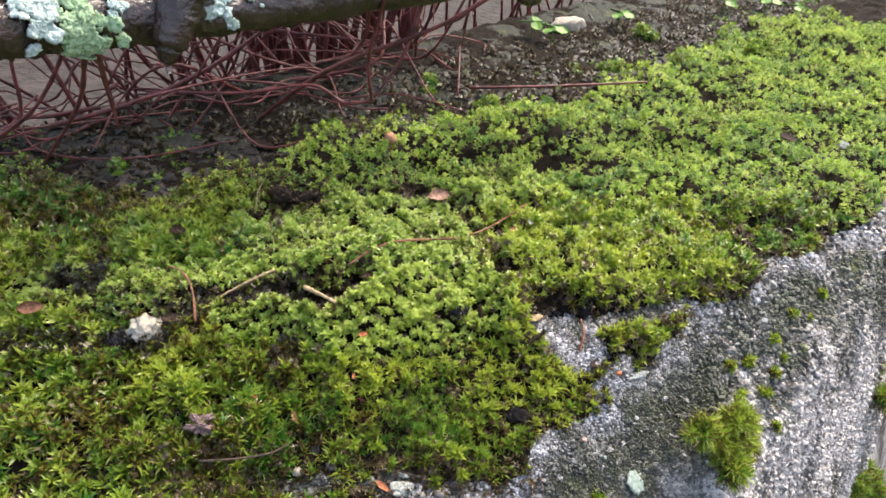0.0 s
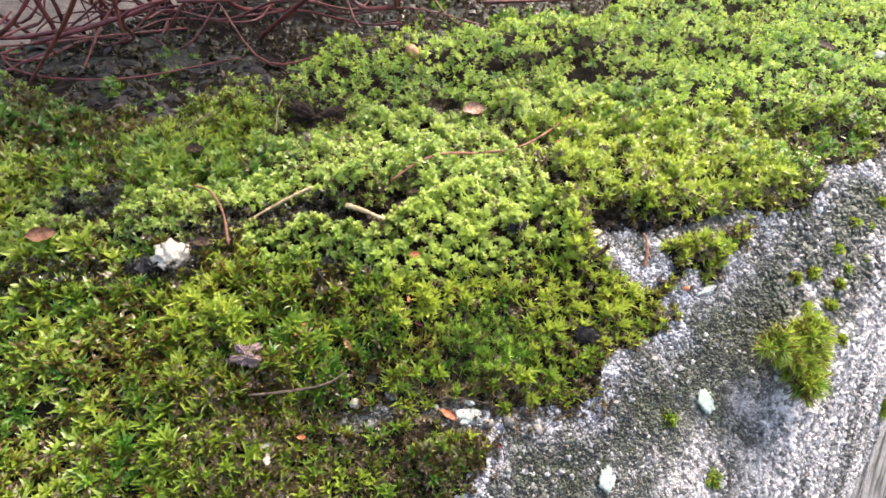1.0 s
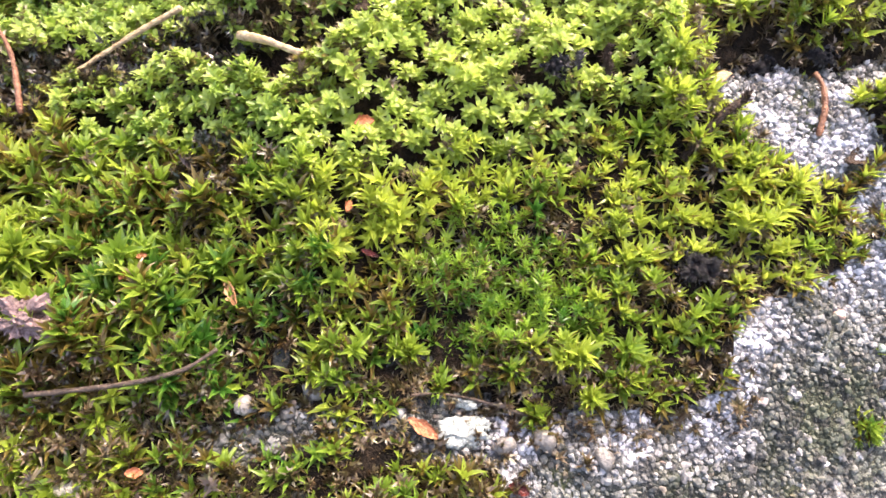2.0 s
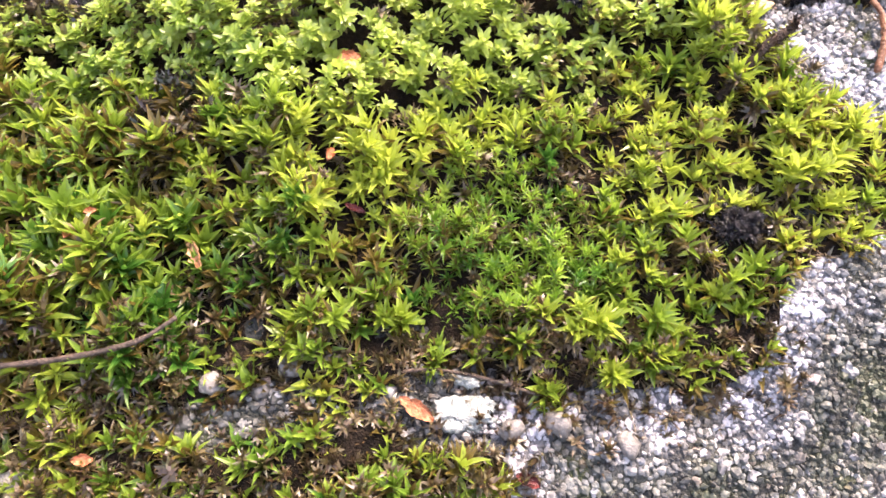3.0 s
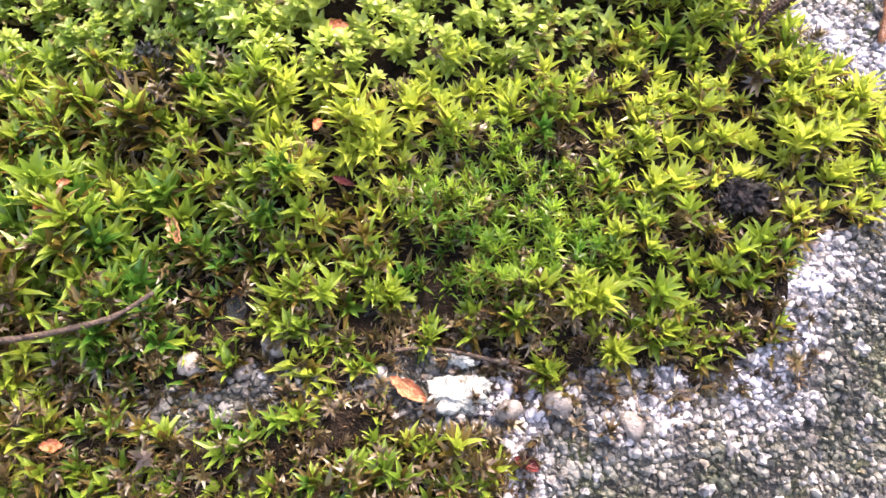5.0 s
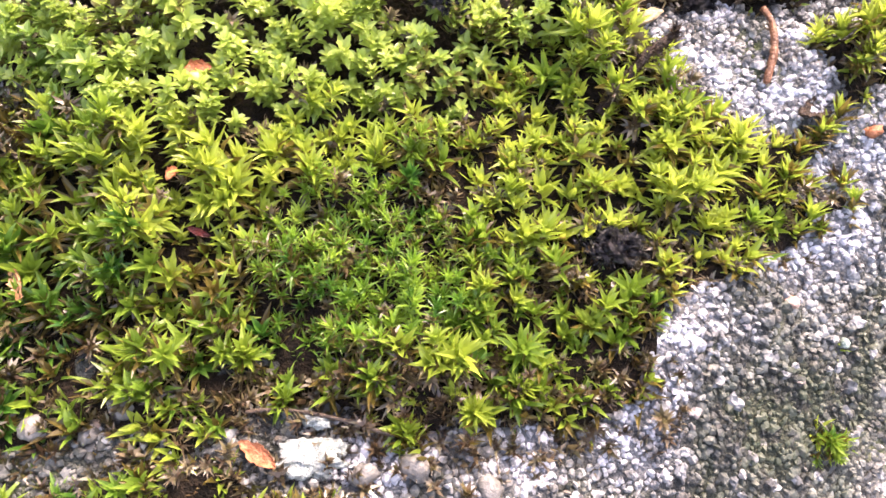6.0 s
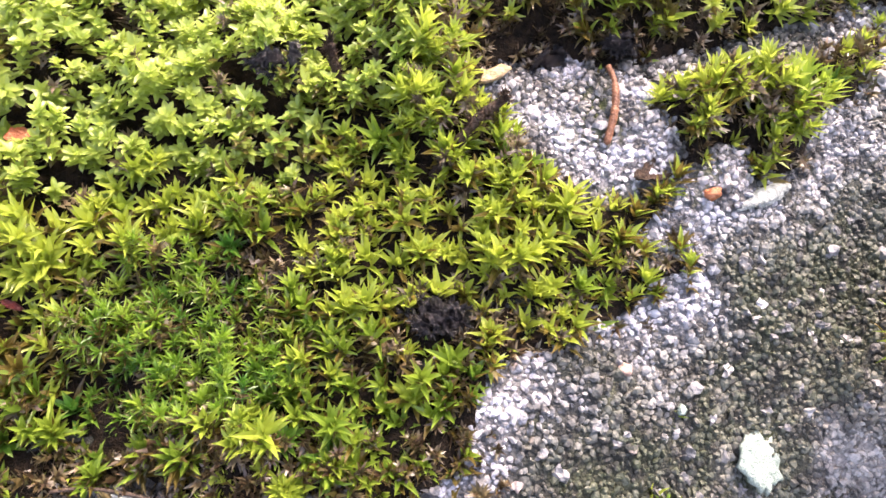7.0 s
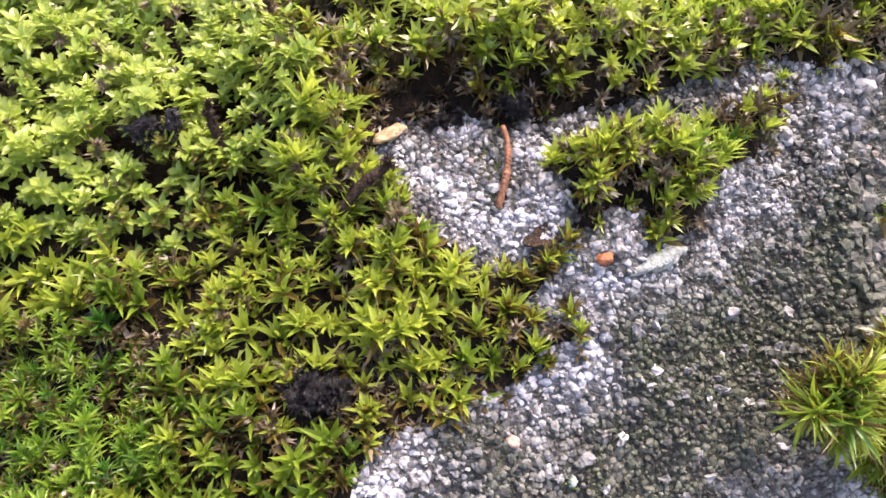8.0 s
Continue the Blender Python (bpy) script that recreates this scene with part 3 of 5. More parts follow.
# black matted moss along the broken furrow beside the mortar lump
kx, ky = np.meshgrid(np.arange(-0.14, -0.03, 0.0017), np.arange(0.135, 0.185, 0.0017))
kx, ky = kx.ravel() + RNG.uniform(-0.001, 0.001, kx.size), ky.ravel() + RNG.uniform(-0.001, 0.001, kx.size)
black = (furrow(kx, ky) < 0.0048) & (LAT(kx, ky, 0.006) > 0.25)
plant("black_moss", "star_lite", BLACK, kx[black], ky[black], 0.0019, "black matted dead moss along a furrow", -0.0004, 0.9)
# grey shrivelled bits on the thinly grown near strip
bx, by = field(-0.075, 0.06, 0.085, 0.126, 0.0021, RNG, -0.0045)
thin = ((moss_cover(bx, by) < 0.004) | (by < 0.116) | (RNG.random(len(bx)) < 0.4)) & (RNG.random(len(bx)) < 0.95)
plant("withered_moss", "star_lite", DEAD, bx[thin], by[thin], 0.0019, "small shrivelled grey-brown moss bits on thin soil", -0.0002, 0.9)

# withered moss, humus and dark green sprigs, added to darken the shaded stone behind the moss
hx, hy = np.meshgrid(np.arange(-0.34, 0.50, 0.0046), np.arange(0.20, 0.80, 0.0046))
hx, hy = hx.ravel() + RNG.uniform(-0.002, 0.002, hx.size), hy.ravel() + RNG.uniform(-0.002, 0.002, hx.size)
behind = hy - np.interp(hx, (-0.4, -0.2, -0.09, -0.04, 0.05, 0.15, 0.30, 0.60), (0.24, 0.250, 0.268, 0.293, 0.345, 0.42, 0.58, 0.90))
keep = (moss_cover(hx, hy) < 0.001) & (behind > -0.04) & (behind < 0.13) & (RNG.random(len(hx)) < 0.75 - 2.5 * np.maximum(behind, 0)) & (LAT_B(hx, hy, 0.012) > 0.25)
hx, hy = hx[keep], hy[keep]
green = (LAT(hx, hy, 0.024) + 0.25 * LAT_C(hx, hy, 0.007) > 0.78) & (behind[keep] < 0.06)
for name, kind, mat, who, size, label in (("humus", "star_lite", DEAD, ~green, 0.0040, "dark withered moss and humus on the shaded stone"), ("shade_moss", "pale_lite", PALE, green, 0.0036, "dark green moss sprigs on the shaded stone")):
    x, y = hx[who], hy[who]
    base = np.stack([x, y, np.maximum(soil_height(x, y), rough_stone(x, y)) - 0.0012], 1)
    axis = np.array([0, -0.1, 0.8]) + RNG.normal(0, 0.45, (len(x), 3))
    v, f, attrs = grown(kind, base, axis, size * RNG.uniform(0.6, 1.3, len(x)), RNG.random(len(x)), RNG.uniform(0, 0.35, len(x)), RNG.uniform(0, 0.5, len(x)))
    tagged(link_mesh(name, v, f, mat, attrs, False), label, "moss", kind="stuff")

# ---- helpers for single things ----


def part(name, verts, faces, material, parent, label="", smooth=True):
    ob = link_mesh(name, verts, faces, material, (), smooth)
    ob.parent = parent
    return tagged(ob, label)


def thing(name, verts, faces, material, label, category, group="", smooth=True):
    return tagged(link_mesh(name, verts, faces, material, (), smooth), label, category, group)


def joined(pieces):
    """Several (points, triangles) as one."""
    V, F, n = [], [], 0
    for v, f in pieces:
        V.append(np.asarray(v, float))
        F.append(np.asarray(f, int) + n)
        n += len(v)
    return np.concatenate(V), np.concatenate(F)


def smooth_line(points, n):
    """A Catmull-Rom line through points, with n places."""
    p = np.asarray(points, float)
    p = np.vstack([2 * p[0] - p[1], p, 2 * p[-1] - p[-2]])
    out = []
    for t in np.linspace(0, len(p) - 3 - 1e-6, n):
        i, u = int(t), t - int(t)
        a, b, c, d = p[i:i + 4]
        out.append(0.5 * (2 * b + (c - a) * u + (2 * a - 5 * b + 4 * c - d) * u * u + (3 * b - a - 3 * c + d) * u ** 3))
    return np.array(out)


def tube(points, r0, r1, n=24, sides=7, knobs=0.12, seed=0):
    """A rounded, slightly knobbly stick along a line; triangles, closed ends."""
    rng = np.random.default_rng(seed)
    line = smooth_line(points, n)
    along = np.gradient(line, axis=0)
    along /= np.linalg.norm(along, axis=1, keepdims=True) + 1e-12
    up = np.array([0.21, 0.37, 0.9])
    sx = np.cross(along, up)
    sx /= np.linalg.norm(sx, axis=1, keepdims=True)
    sy = np.cross(along, sx)
    radius = np.linspace(r0, r1, n) * (1 + knobs * rng.normal(0, 1, n).clip(-1.5, 1.5))
    ang = np.linspace(0, 2 * math.pi, sides, endpoint=False)
    ring = line[:, None] + radius[:, None, None] * (np.cos(ang)[None, :, None] * sx[:, None] + np.sin(ang)[None, :, None] * sy[:, None]) * (1 + 0.06 * rng.normal(0, 1, (n, sides, 1)))
    v = np.vstack([ring.reshape(-1, 3), line[:1] - along[:1] * r0 * 0.4, line[-1:] + along[-1:] * r1 * 0.6])
    f = []
    for i in range(n - 1):
        for j in range(sides):
            a, b = i * sides + j, i * sides + (j + 1) % sides
            f += [(a, b, b + sides), (a, b + sides, a + sides)]
    for j in range(sides):
        f += [(n * sides, (j + 1) % sides, j), (n * sides + 1, (n - 1) * sides + j, (n - 1) * sides + (j + 1) % sides)]
    return v, np.array(f)


def ball(level=1):
    bm = bmesh.new()
    bmesh.ops.create_icosphere(bm, subdivisions=level, radius=1.0)
    v = np.array([p.co[:] for p in bm.verts])
    f = np.array([[p.index for p in q.verts] for q in bm.faces])
    bm.free()
    return v, f


BALL1, BALL2, BALL3, BALL4, BALL5 = ball(1), ball(2), ball(3), ball(4), ball(5)


def bumps(v, seed, scale, amount):
    """Moves points of a ball in and out by smooth noise."""
    out = [p * (1 + amount * noise.fractal(Vector(p) * scale + Vector((seed * 7.1, seed * 3.3, seed)), 1.0, 2.0, 3)) for p in v]
    return np.array(out)


def pebble(place, size, seed, rough=0.25, ballmesh=BALL3, scale=1.3, turn=None):
    v = bumps(ballmesh[0], seed, scale, rough) * np.asarray(size)
    m = np.array(Euler(turn or (0.3 * seed % 1, 0.2, seed * 1.7 % 6.28)).to_matrix())
    return v @ m.T + np.asarray(place), ballmesh[1]


def ground_at(x, y, up=0.0, moss=True):
    z = float(stone_height(np.float64(x), np.float64(y)))
    if moss:
        z += float(moss_height(np.array([x]), np.array([y]))[0])
    return (x, y, z + up)


def curled_leaf(place, length, width, curl, turn, tilt, seed, thick=0.00025):
    """A dry leaf: pointed oval, rolled about its length and bent, with thickness."""
    rng = np.random.default_rng(seed)
    nu, nv = 15, 9
    u, q = np.meshgrid(np.linspace(0, 1, nu), np.linspace(-1, 1, nv), indexing="ij")
    w = width / 2 * np.sin(math.pi * np.clip(u * 0.94 + 0.03, 0, 1)) ** 0.75 * (1 + 0.12 * rng.normal(0, 1, (nu, 1)))
    a = q * curl
    y = w * np.sin(a) / max(curl, 0.1)
    z = w * (1 - np.cos(a)) / max(curl, 0.1) + length * 0.22 * (u - 0.5) ** 2 + 0.02 * length * rng.normal(0, 1, (nu, nv))
    p = np.stack([length * (u - 0.5), y, z], -1).reshape(-1, 3)
    i = np.arange((nu - 1) * nv).reshape(nu - 1, nv)[:, :-1].ravel()
    f = np.concatenate([np.stack([i, i + nv, i + nv + 1], 1), np.stack([i, i + nv + 1, i + 1], 1)])
    n = len(p)
    both = np.vstack([p, p + np.array([0, 0, thick])])
    edge = [k for k in range(nv)] + [k * nv + nv - 1 for k in range(1, nu)] + [(nu - 1) * nv + k for k in range(nv - 2, -1, -1)] + [k * nv for k in range(nu - 2, 0, -1)]
    rim_f = [t for a, b in zip(edge, edge[1:] + edge[:1]) for t in ((a, b, b + n), (a, b + n, a + n))]
    m = np.array(Euler((tilt, 0.15, turn)).to_matrix())
    return both @ m.T + np.asarray(place), np.concatenate([f[:, ::-1], f + n, np.array(rim_f)])


def crumbs(place, spread, count, seed):
    """A crumbly clod: one lump whose surface is the hull of many grown-together crumbs, finely broken."""
    rng = np.random.default_rng(seed)
    spread, p = np.asarray(spread), BALL4[0] if max(spread) < 0.006 and count < 165 else BALL5[0]
    reach = np.full(len(p), 0.30)
    for k in range(16 + count // 8):
        mid = rng.normal(0, 0.42, 3)
        mid *= min(1.0, 0.85 / np.linalg.norm(mid))
        size = rng.uniform(0.12, 0.34)
        along = p @ mid
        inside = along ** 2 - mid @ mid + size ** 2
        reach = np.maximum(reach, np.where(inside > 0, along + np.sqrt(np.maximum(inside, 0)), 0))
    rough = np.array([0.30 * noise.noise(Vector(q) * 8.0 + Vector((seed, 1, 0))) + 0.32 * noise.noise(Vector(q) * 17.0 + Vector((0, seed, 0))) for q in p])
    return p * (reach * (1 + rough))[:, None] * spread * 1.15 + np.asarray(place), BALL4[1] if len(p) == len(BALL4[0]) else BALL5[1]


def shrivelled(place, spread, count, seed):
    """A clod of blackened, curled moss leaves, matted together over a small core."""
    rng = np.random.default_rng(seed)
    n = 30 + count // 2
    out = rng.normal(0, 1, (n, 3))
    out[:, 2] = np.abs(out[:, 2])
    out /= np.linalg.norm(out, axis=1, keepdims=True)
    base = np.asarray(place) + out * np.asarray(spread) * rng.uniform(0.45, 0.95, (n, 1))
    sizes = rng.uniform(0.0007, 0.0016, n)
    v, f, _ = grown("star_lite", base, out + rng.normal(0, 0.8, (n, 3)), sizes, rng.random(n), np.zeros(n), np.zeros(n))
    return joined([(v, f), pebble(place, np.asarray(spread) * 0.62, seed, 0.45, BALL3, 2.2)])


# ---- materials of the things ----
STRAW = plain("pale_dry_straw", (0.30, 0.20, 0.10), (0.62, 0.46, 0.28), 900, 0.55)
RUST = plain("rust_brown_stem", (0.10, 0.040, 0.022), (0.30, 0.13, 0.07), 700, 0.5)
DARKTWIG = plain("dark_brown_twig", (0.030, 0.020, 0.015), (0.11, 0.075, 0.055), 900, 0.6)
REDTWIG = plain("dark_red_twig_bark", (0.040, 0.010, 0.010), (0.21, 0.055, 0.050), 160, 0.42)
BARK = plain("wet_dark_bark", (0.014, 0.008, 0.006), (0.060, 0.036, 0.030), 130, 0.22, 0.0015, 0.7)
LICHEN = plain("grey_green_lichen", (0.34, 0.45, 0.42), (0.66, 0.76, 0.72), 500, 0.85, 0.001)
LICHEN_G = plain("yellow_green_lichen", (0.24, 0.38, 0.20), (0.50, 0.66, 0.42), 500, 0.85, 0.001)
WHITE = plain("pale_mortar_lump", (0.34, 0.29, 0.23), (0.66, 0.60, 0.50), 700, 0.85, 0.001)
MINT = plain("pale_mint_lichen", (0.20, 0.27, 0.23), (0.38, 0.45, 0.40), 900, 0.85, 0.0008)
QUARTZ = plain("dull_milky_quartz", (0.08, 0.073, 0.065), (0.24, 0.22, 0.20), 500, 0.35, 0.0005)
FLAKE = plain("white_lichen_flake", (0.20, 0.22, 0.20), (0.52, 0.55, 0.52), 1300, 0.8, 0.001)
CLOD = plain("black_moss_clod", (0.005, 0.004, 0.005), (0.030, 0.024, 0.027), 1500, 0.22, 0.0008, 0.7)
BROWNC = plain("brown_dead_moss", (0.014, 0.008, 0.006), (0.075, 0.040, 0.022), 1100, 0.7, 0.0015)
FUZZ = plain("purplish_fuzz", (0.09, 0.055, 0.06), (0.32, 0.22, 0.21), 1500, 0.8)
ORANGE = plain("orange_bud_scale", (0.28, 0.08, 0.03), (0.55, 0.21, 0.10), 900, 0.5)
DARKRED = plain("dark_red_scale", (0.045, 0.006, 0.006), (0.13, 0.018, 0.015), 900, 0.3)
DRYLEAF = plain("dry_pinkish_leaf", (0.20, 0.10, 0.065), (0.46, 0.29, 0.22), 500, 0.55)
PINK = plain("pink_quartz_pebble", (0.40, 0.24, 0.18), (0.66, 0.46, 0.38), 900, 0.45)
NUT = plain("tan_bud_shell", (0.28, 0.11, 0.05), (0.52, 0.27, 0.14), 300, 0.4)
FRESH = plain("fresh_green_leaf", (0.07, 0.17, 0.02), (0.15, 0.31, 0.04), 90, 0.4)

# ---- sand grains of the bare stone ----
g_rng = np.random.default_rng(5)
spots = []
for x0, x1, y0, y1, step in ((-0.06, 0.125, 0.092, 0.190, 0.00068), (0.125, 0.30, 0.10, 0.26, 0.00125)):
    gx, gy = np.meshgrid(np.arange(x0, x1, step), np.arange(y0, y1, step))
    spots.append(np.stack([gx.ravel(), gy.ravel(), np.full(gx.size, step)], 1) + g_rng.uniform(-0.6, 0.6, (gx.size, 3)) * (step, step, 0))
gx, gy, g_step = np.concatenate(spots).T
bare = (moss_cover(gx, gy) < 0.0015) & (rim(gx, gy)[1] < np.where(gx < 0.125, 0.03, 0.045)) & (g_rng.random(len(gx)) < 0.86)
gx, gy, g_step = gx[bare], gy[bare], g_step[bare]
g_size = g_step * (np.where(crust_at(gx, gy) > 0.35, 0.44, 0.50) + 0.55 * g_rng.random(len(gx)) ** 3 + 0.9 * (g_rng.random(len(gx)) < 0.035) * g_rng.random(len(gx)))
g_place = np.stack([gx, gy, rough_stone(gx, gy) + g_rng.uniform(-0.25, 0.35, len(gx)) * g_size], 1)
ico = np.array([bumps(BALL1[0], k, 2.3, 0.7) * g_rng.uniform(0.55, 1.5, 3) for k in range(12)])
order = np.argsort(-g_size)
near_grain = [i for i in order if 0.02 < gx[i] < 0.115 and 0.10 < gy[i] < 0.175][:300]
rest = np.setdiff1d(np.arange(len(gx)), near_grain)
g_m = turned(normal_at(stone_height, gx, gy) + g_rng.normal(0, 0.4, (len(gx), 3)), g_rng.uniform(0, 6.28, len(gx)))
g_pick = g_rng.integers(0, 12, len(gx))
w = np.einsum("nij,nvj->nvi", g_m[rest], ico[g_pick[rest]]) * g_size[rest, None, None] + g_place[rest, None]
sand = link_mesh("sand", w.reshape(-1, 3), (BALL1[1][None] + (np.arange(len(rest)) * len(BALL1[0]))[:, None, None]).reshape(-1, 3), GRAIN, tuple((key, np.repeat(fn(gx[rest], gy[rest]), len(BALL1[0]))) for key, fn in (("crust", crust_at), ("face", face_at), ("algae", algae_shade_at))), False)
tagged(sand, "grey, white and tan sand grains bared on the weathered concrete", "sand", kind="stuff")

# ---- tufts of moss on the wall's face ----


def tuft(place, radius, size, count, seed, label, tone=0.75, kind="needle", out=(0.35, -0.55, 0.75), lumps=1):
    """A cushion of lumps hanging on the face, shoots pointing out of it."""
    rng = np.random.default_rng(seed)
    place, out = np.asarray(place), np.array(out)
    axis = out / np.linalg.norm(out)
    e1 = np.cross(axis, (0, 0, 1.0))
    e1 /= np.linalg.norm(e1) + 1e-9
    e2, k = np.cross(e1, axis), np.arange(lumps)
    way = 0.68 * radius * np.sqrt((k + 0.2) / lumps)
    mids = place + (way * np.cos(2.4 * k + seed))[:, None] * e1 + (way * np.sin(2.4 * k + seed))[:, None] * e2 + (0.25 * radius * (1 - k / lumps))[:, None] * axis
    mids = mids + rng.normal(0, 0.19 if lumps > 1 else 0.0, (lumps, 3)) * radius
    r = radius * (0.50 if lumps > 1 else 1.0)
    d = rng.normal(0, 1, (count * 3, 3)) + out * 0.9
    d /= np.linalg.norm(d, axis=1, keepdims=True)
    d = d[(d @ out) > 0.0][:count]
    n = len(d)
    sizes = size * rng.uniform(0.65, 1.3, n)
    base = mids[rng.integers(0, lumps, n)] + d * (r * rng.uniform(0.60, 1.1, n) - sizes * 0.8)[:, None] * np.array([1, 1, 0.9])
    tones, ages = np.clip(tone + rng.normal(0, 0.22, n), 0, 1), np.clip((0.40 if kind.startswith("spike") else 0.28) + rng.normal(0, 0.18, n), 0, 1)
    v, f, attrs = grown(kind, base, d + rng.normal(0, 0.3, (n, 3)), sizes, rng.random(n), tones, ages)
    ob = tagged(link_mesh("moss_tuft", v, f, STAR, attrs, False), label, "moss", "moss tufts on the wall's face")
    core = joined([pebble(m, (r * 0.42,) * 3, seed, 0.25, BALL2) for m in mids])
    part("brown_core", core[0], core[1], BROWNC, ob, "brown dead core of the tuft")
    return ob


tuft((0.1255, 0.1415, -0.0135), 0.0165, 0.0054, 400, 1, "shaggy olive-green moss tuft hanging on the concrete face", 0.74, "spike", (0.45, -0.55, 0.55), lumps=11)
tuft((0.2860, 0.2060, -0.1480), 0.020, 0.0065, 130, 2, "olive moss tuft low on the concrete face", 0.5, "spike_lite", lumps=4)
tuft((0.2718, 0.2299, -0.0790), 0.020, 0.0065, 130, 3, "dark green moss tuft in a hollow of the face", 0.3, "spike_lite", lumps=4)
for k, (x, y, r, n) in enumerate(((0.0770, 0.1205, 0.0034, 13), (0.0934, 0.1074, 0.004, 18), (0.1323, 0.1674, 0.003, 12), (0.1400, 0.1711, 0.0035, 14), (0.1541, 0.1822, 0.003, 12),
                                  (0.1651, 0.1923, 0.003, 12), (0.1533, 0.1694, 0.0035, 12), (0.1486, 0.1618, 0.003, 10), (0.158, 0.175, 0.0022, 8), (0.172, 0.192, 0.0022, 8), (0.1527, 0.1527, 0.0024, 8), (0.168, 0.180, 0.002, 6), (0.1546, 0.1796, 0.0028, 10), (0.1815, 0.2028, 0.003, 12), (0.0785, 0.1306, 0.0014, 3), (0.1362, 0.1596, 0.0028, 10))):
    tuft(ground_at(x, y, -0.0012, False), r, 0.0026, n, 20 + k, "small olive-green moss sprig rooted in the concrete", 0.62, "star")

for k, (x, y, r, tone) in enumerate(((0.146, 0.452, 0.013, 0.35), (0.205, 0.475, 0.015, 0.4), (0.088, 0.377, 0.012, 0.15), (0.010, 0.400, 0.011, 0.3), (-0.045, 0.330, 0.010, 0.25),
                                     (0.270, 0.500, 0.018, 0.45), (0.115, 0.440, 0.010, 0.3), (-0.135, 0.268, 0.010, 0.3), (0.19, 0.53, 0.016, 0.4), (0.050, 0.365, 0.012, 0.45))):
    tuft(ground_at(x, y, -0.004, False), r, 0.0046, 130, 60 + k, "dark green moss cushion on the littered stone", tone, "pale_lite", (0.0, -0.25, 0.95), 4)

for x, y, r, size, n, tone in ((0.0276, 0.1182, 0.0018, 0.0040, 5, 0.78), (0.0330, 0.1205, 0.0024, 0.0036, 8, 0.55), (0.0195, 0.1170, 0.0016, 0.0030, 5, 0.6)):
    tuft(ground_at(x, y, 0.0006, False), r, size, n, int(9000 * x), "bright star moss sprig at the edge of the bare stone", tone, "star", (0.05, -0.20, 0.95))

# ---- stones, lumps and clods ----
rock = pebble(ground_at(-0.0845, 0.1580, 0.0010), (0.0058, 0.0048, 0.0048), 4, 0.38, BALL4, 2.6)
thing("mortar_lump", rock[0], rock[1], WHITE, "pale cream lump of mortar lying in the moss", "stone")
for k, (x, y, up, spread, count, mat, label) in enumerate((
    (-0.0930, 0.1540, 0.0008, (0.0065, 0.0045, 0.0035), 60, CLOD, "black crumbly clod beside the pale mortar lump"),
    (-0.126, 0.1470, -0.0005, (0.0032, 0.0026, 0.0022), 70, CLOD, "black crumbly clod of dead moss"),
    (-0.114, 0.1480, -0.0005, (0.0034, 0.0024, 0.0020), 70, CLOD, "small black clod of dead moss"),
    (0.0462, 0.1380, 0.0006, (0.0046, 0.0030, 0.0019), 170, CLOD, "glossy black clod of dead moss among star moss"),
    (0.0235, 0.1665, 0.0008, (0.0022, 0.0020, 0.0022), 24, CLOD, "small black clod on pale moss"),
    (-0.046, 0.2390, 0.0010, (0.011, 0.0050, 0.0050), 110, BROWNC, "brown crumbling flank of a broken moss cushion"),
    (-0.020, 0.2450, 0.0005, (0.009, 0.0035, 0.0030), 60, CLOD, "black crumbs along the broken cushion"),
    (-0.0085, 0.2440, 0.0012, (0.0030, 0.0028, 0.0035), 30, CLOD, "upright black lump of dead moss"),
    (0.063, 0.302, -0.001, (0.007, 0.007, 0.0060), 70, BROWNC, "dark brown hollow lump in a far cushion"),
    (0.0855, 0.3045, 0.0010, (0.0050, 0.0045, 0.0050), 40, CLOD, "dark clod beside a far moss cushion"),
    (0.152, 0.2240, -0.0015, (0.0045, 0.0085, 0.0035), 90, BROWNC, "dark brown clod at the edge of the moss"),
    (-0.0565, 0.1705, 0.0000, (0.0085, 0.0040, 0.0022), 60, CLOD, "dark crumbs under a dry straw"),
    (0.064, 0.1765, -0.0006, (0.0036, 0.0022, 0.0018), 50, CLOD, "black crumbs under the overhanging moss"),
    (0.0735, 0.1768, -0.0006, (0.0028, 0.0018, 0.0016), 50, CLOD, "small black lump under the overhanging moss"),
    (-0.0580, 0.1240, 0.0004, (0.0038, 0.0032, 0.0030), 160, FUZZ, "fuzzy purplish scrap of dead matter on star moss"),
    (0.010, 0.1125, -0.0004, (0.0028, 0.0016, 0.0012), 40, CLOD, "dark crumbs on bare concrete"))):
    if mat is CLOD:
        v, f = shrivelled(ground_at(x, y, up - 0.0008), spread, count, 40 + 3 * k)
    else:
        v, f = crumbs(ground_at(x, y, up), spread, count, 40 + 3 * k)
    thing("clod", v, f, mat, label, "clod", "clods in the moss", False)
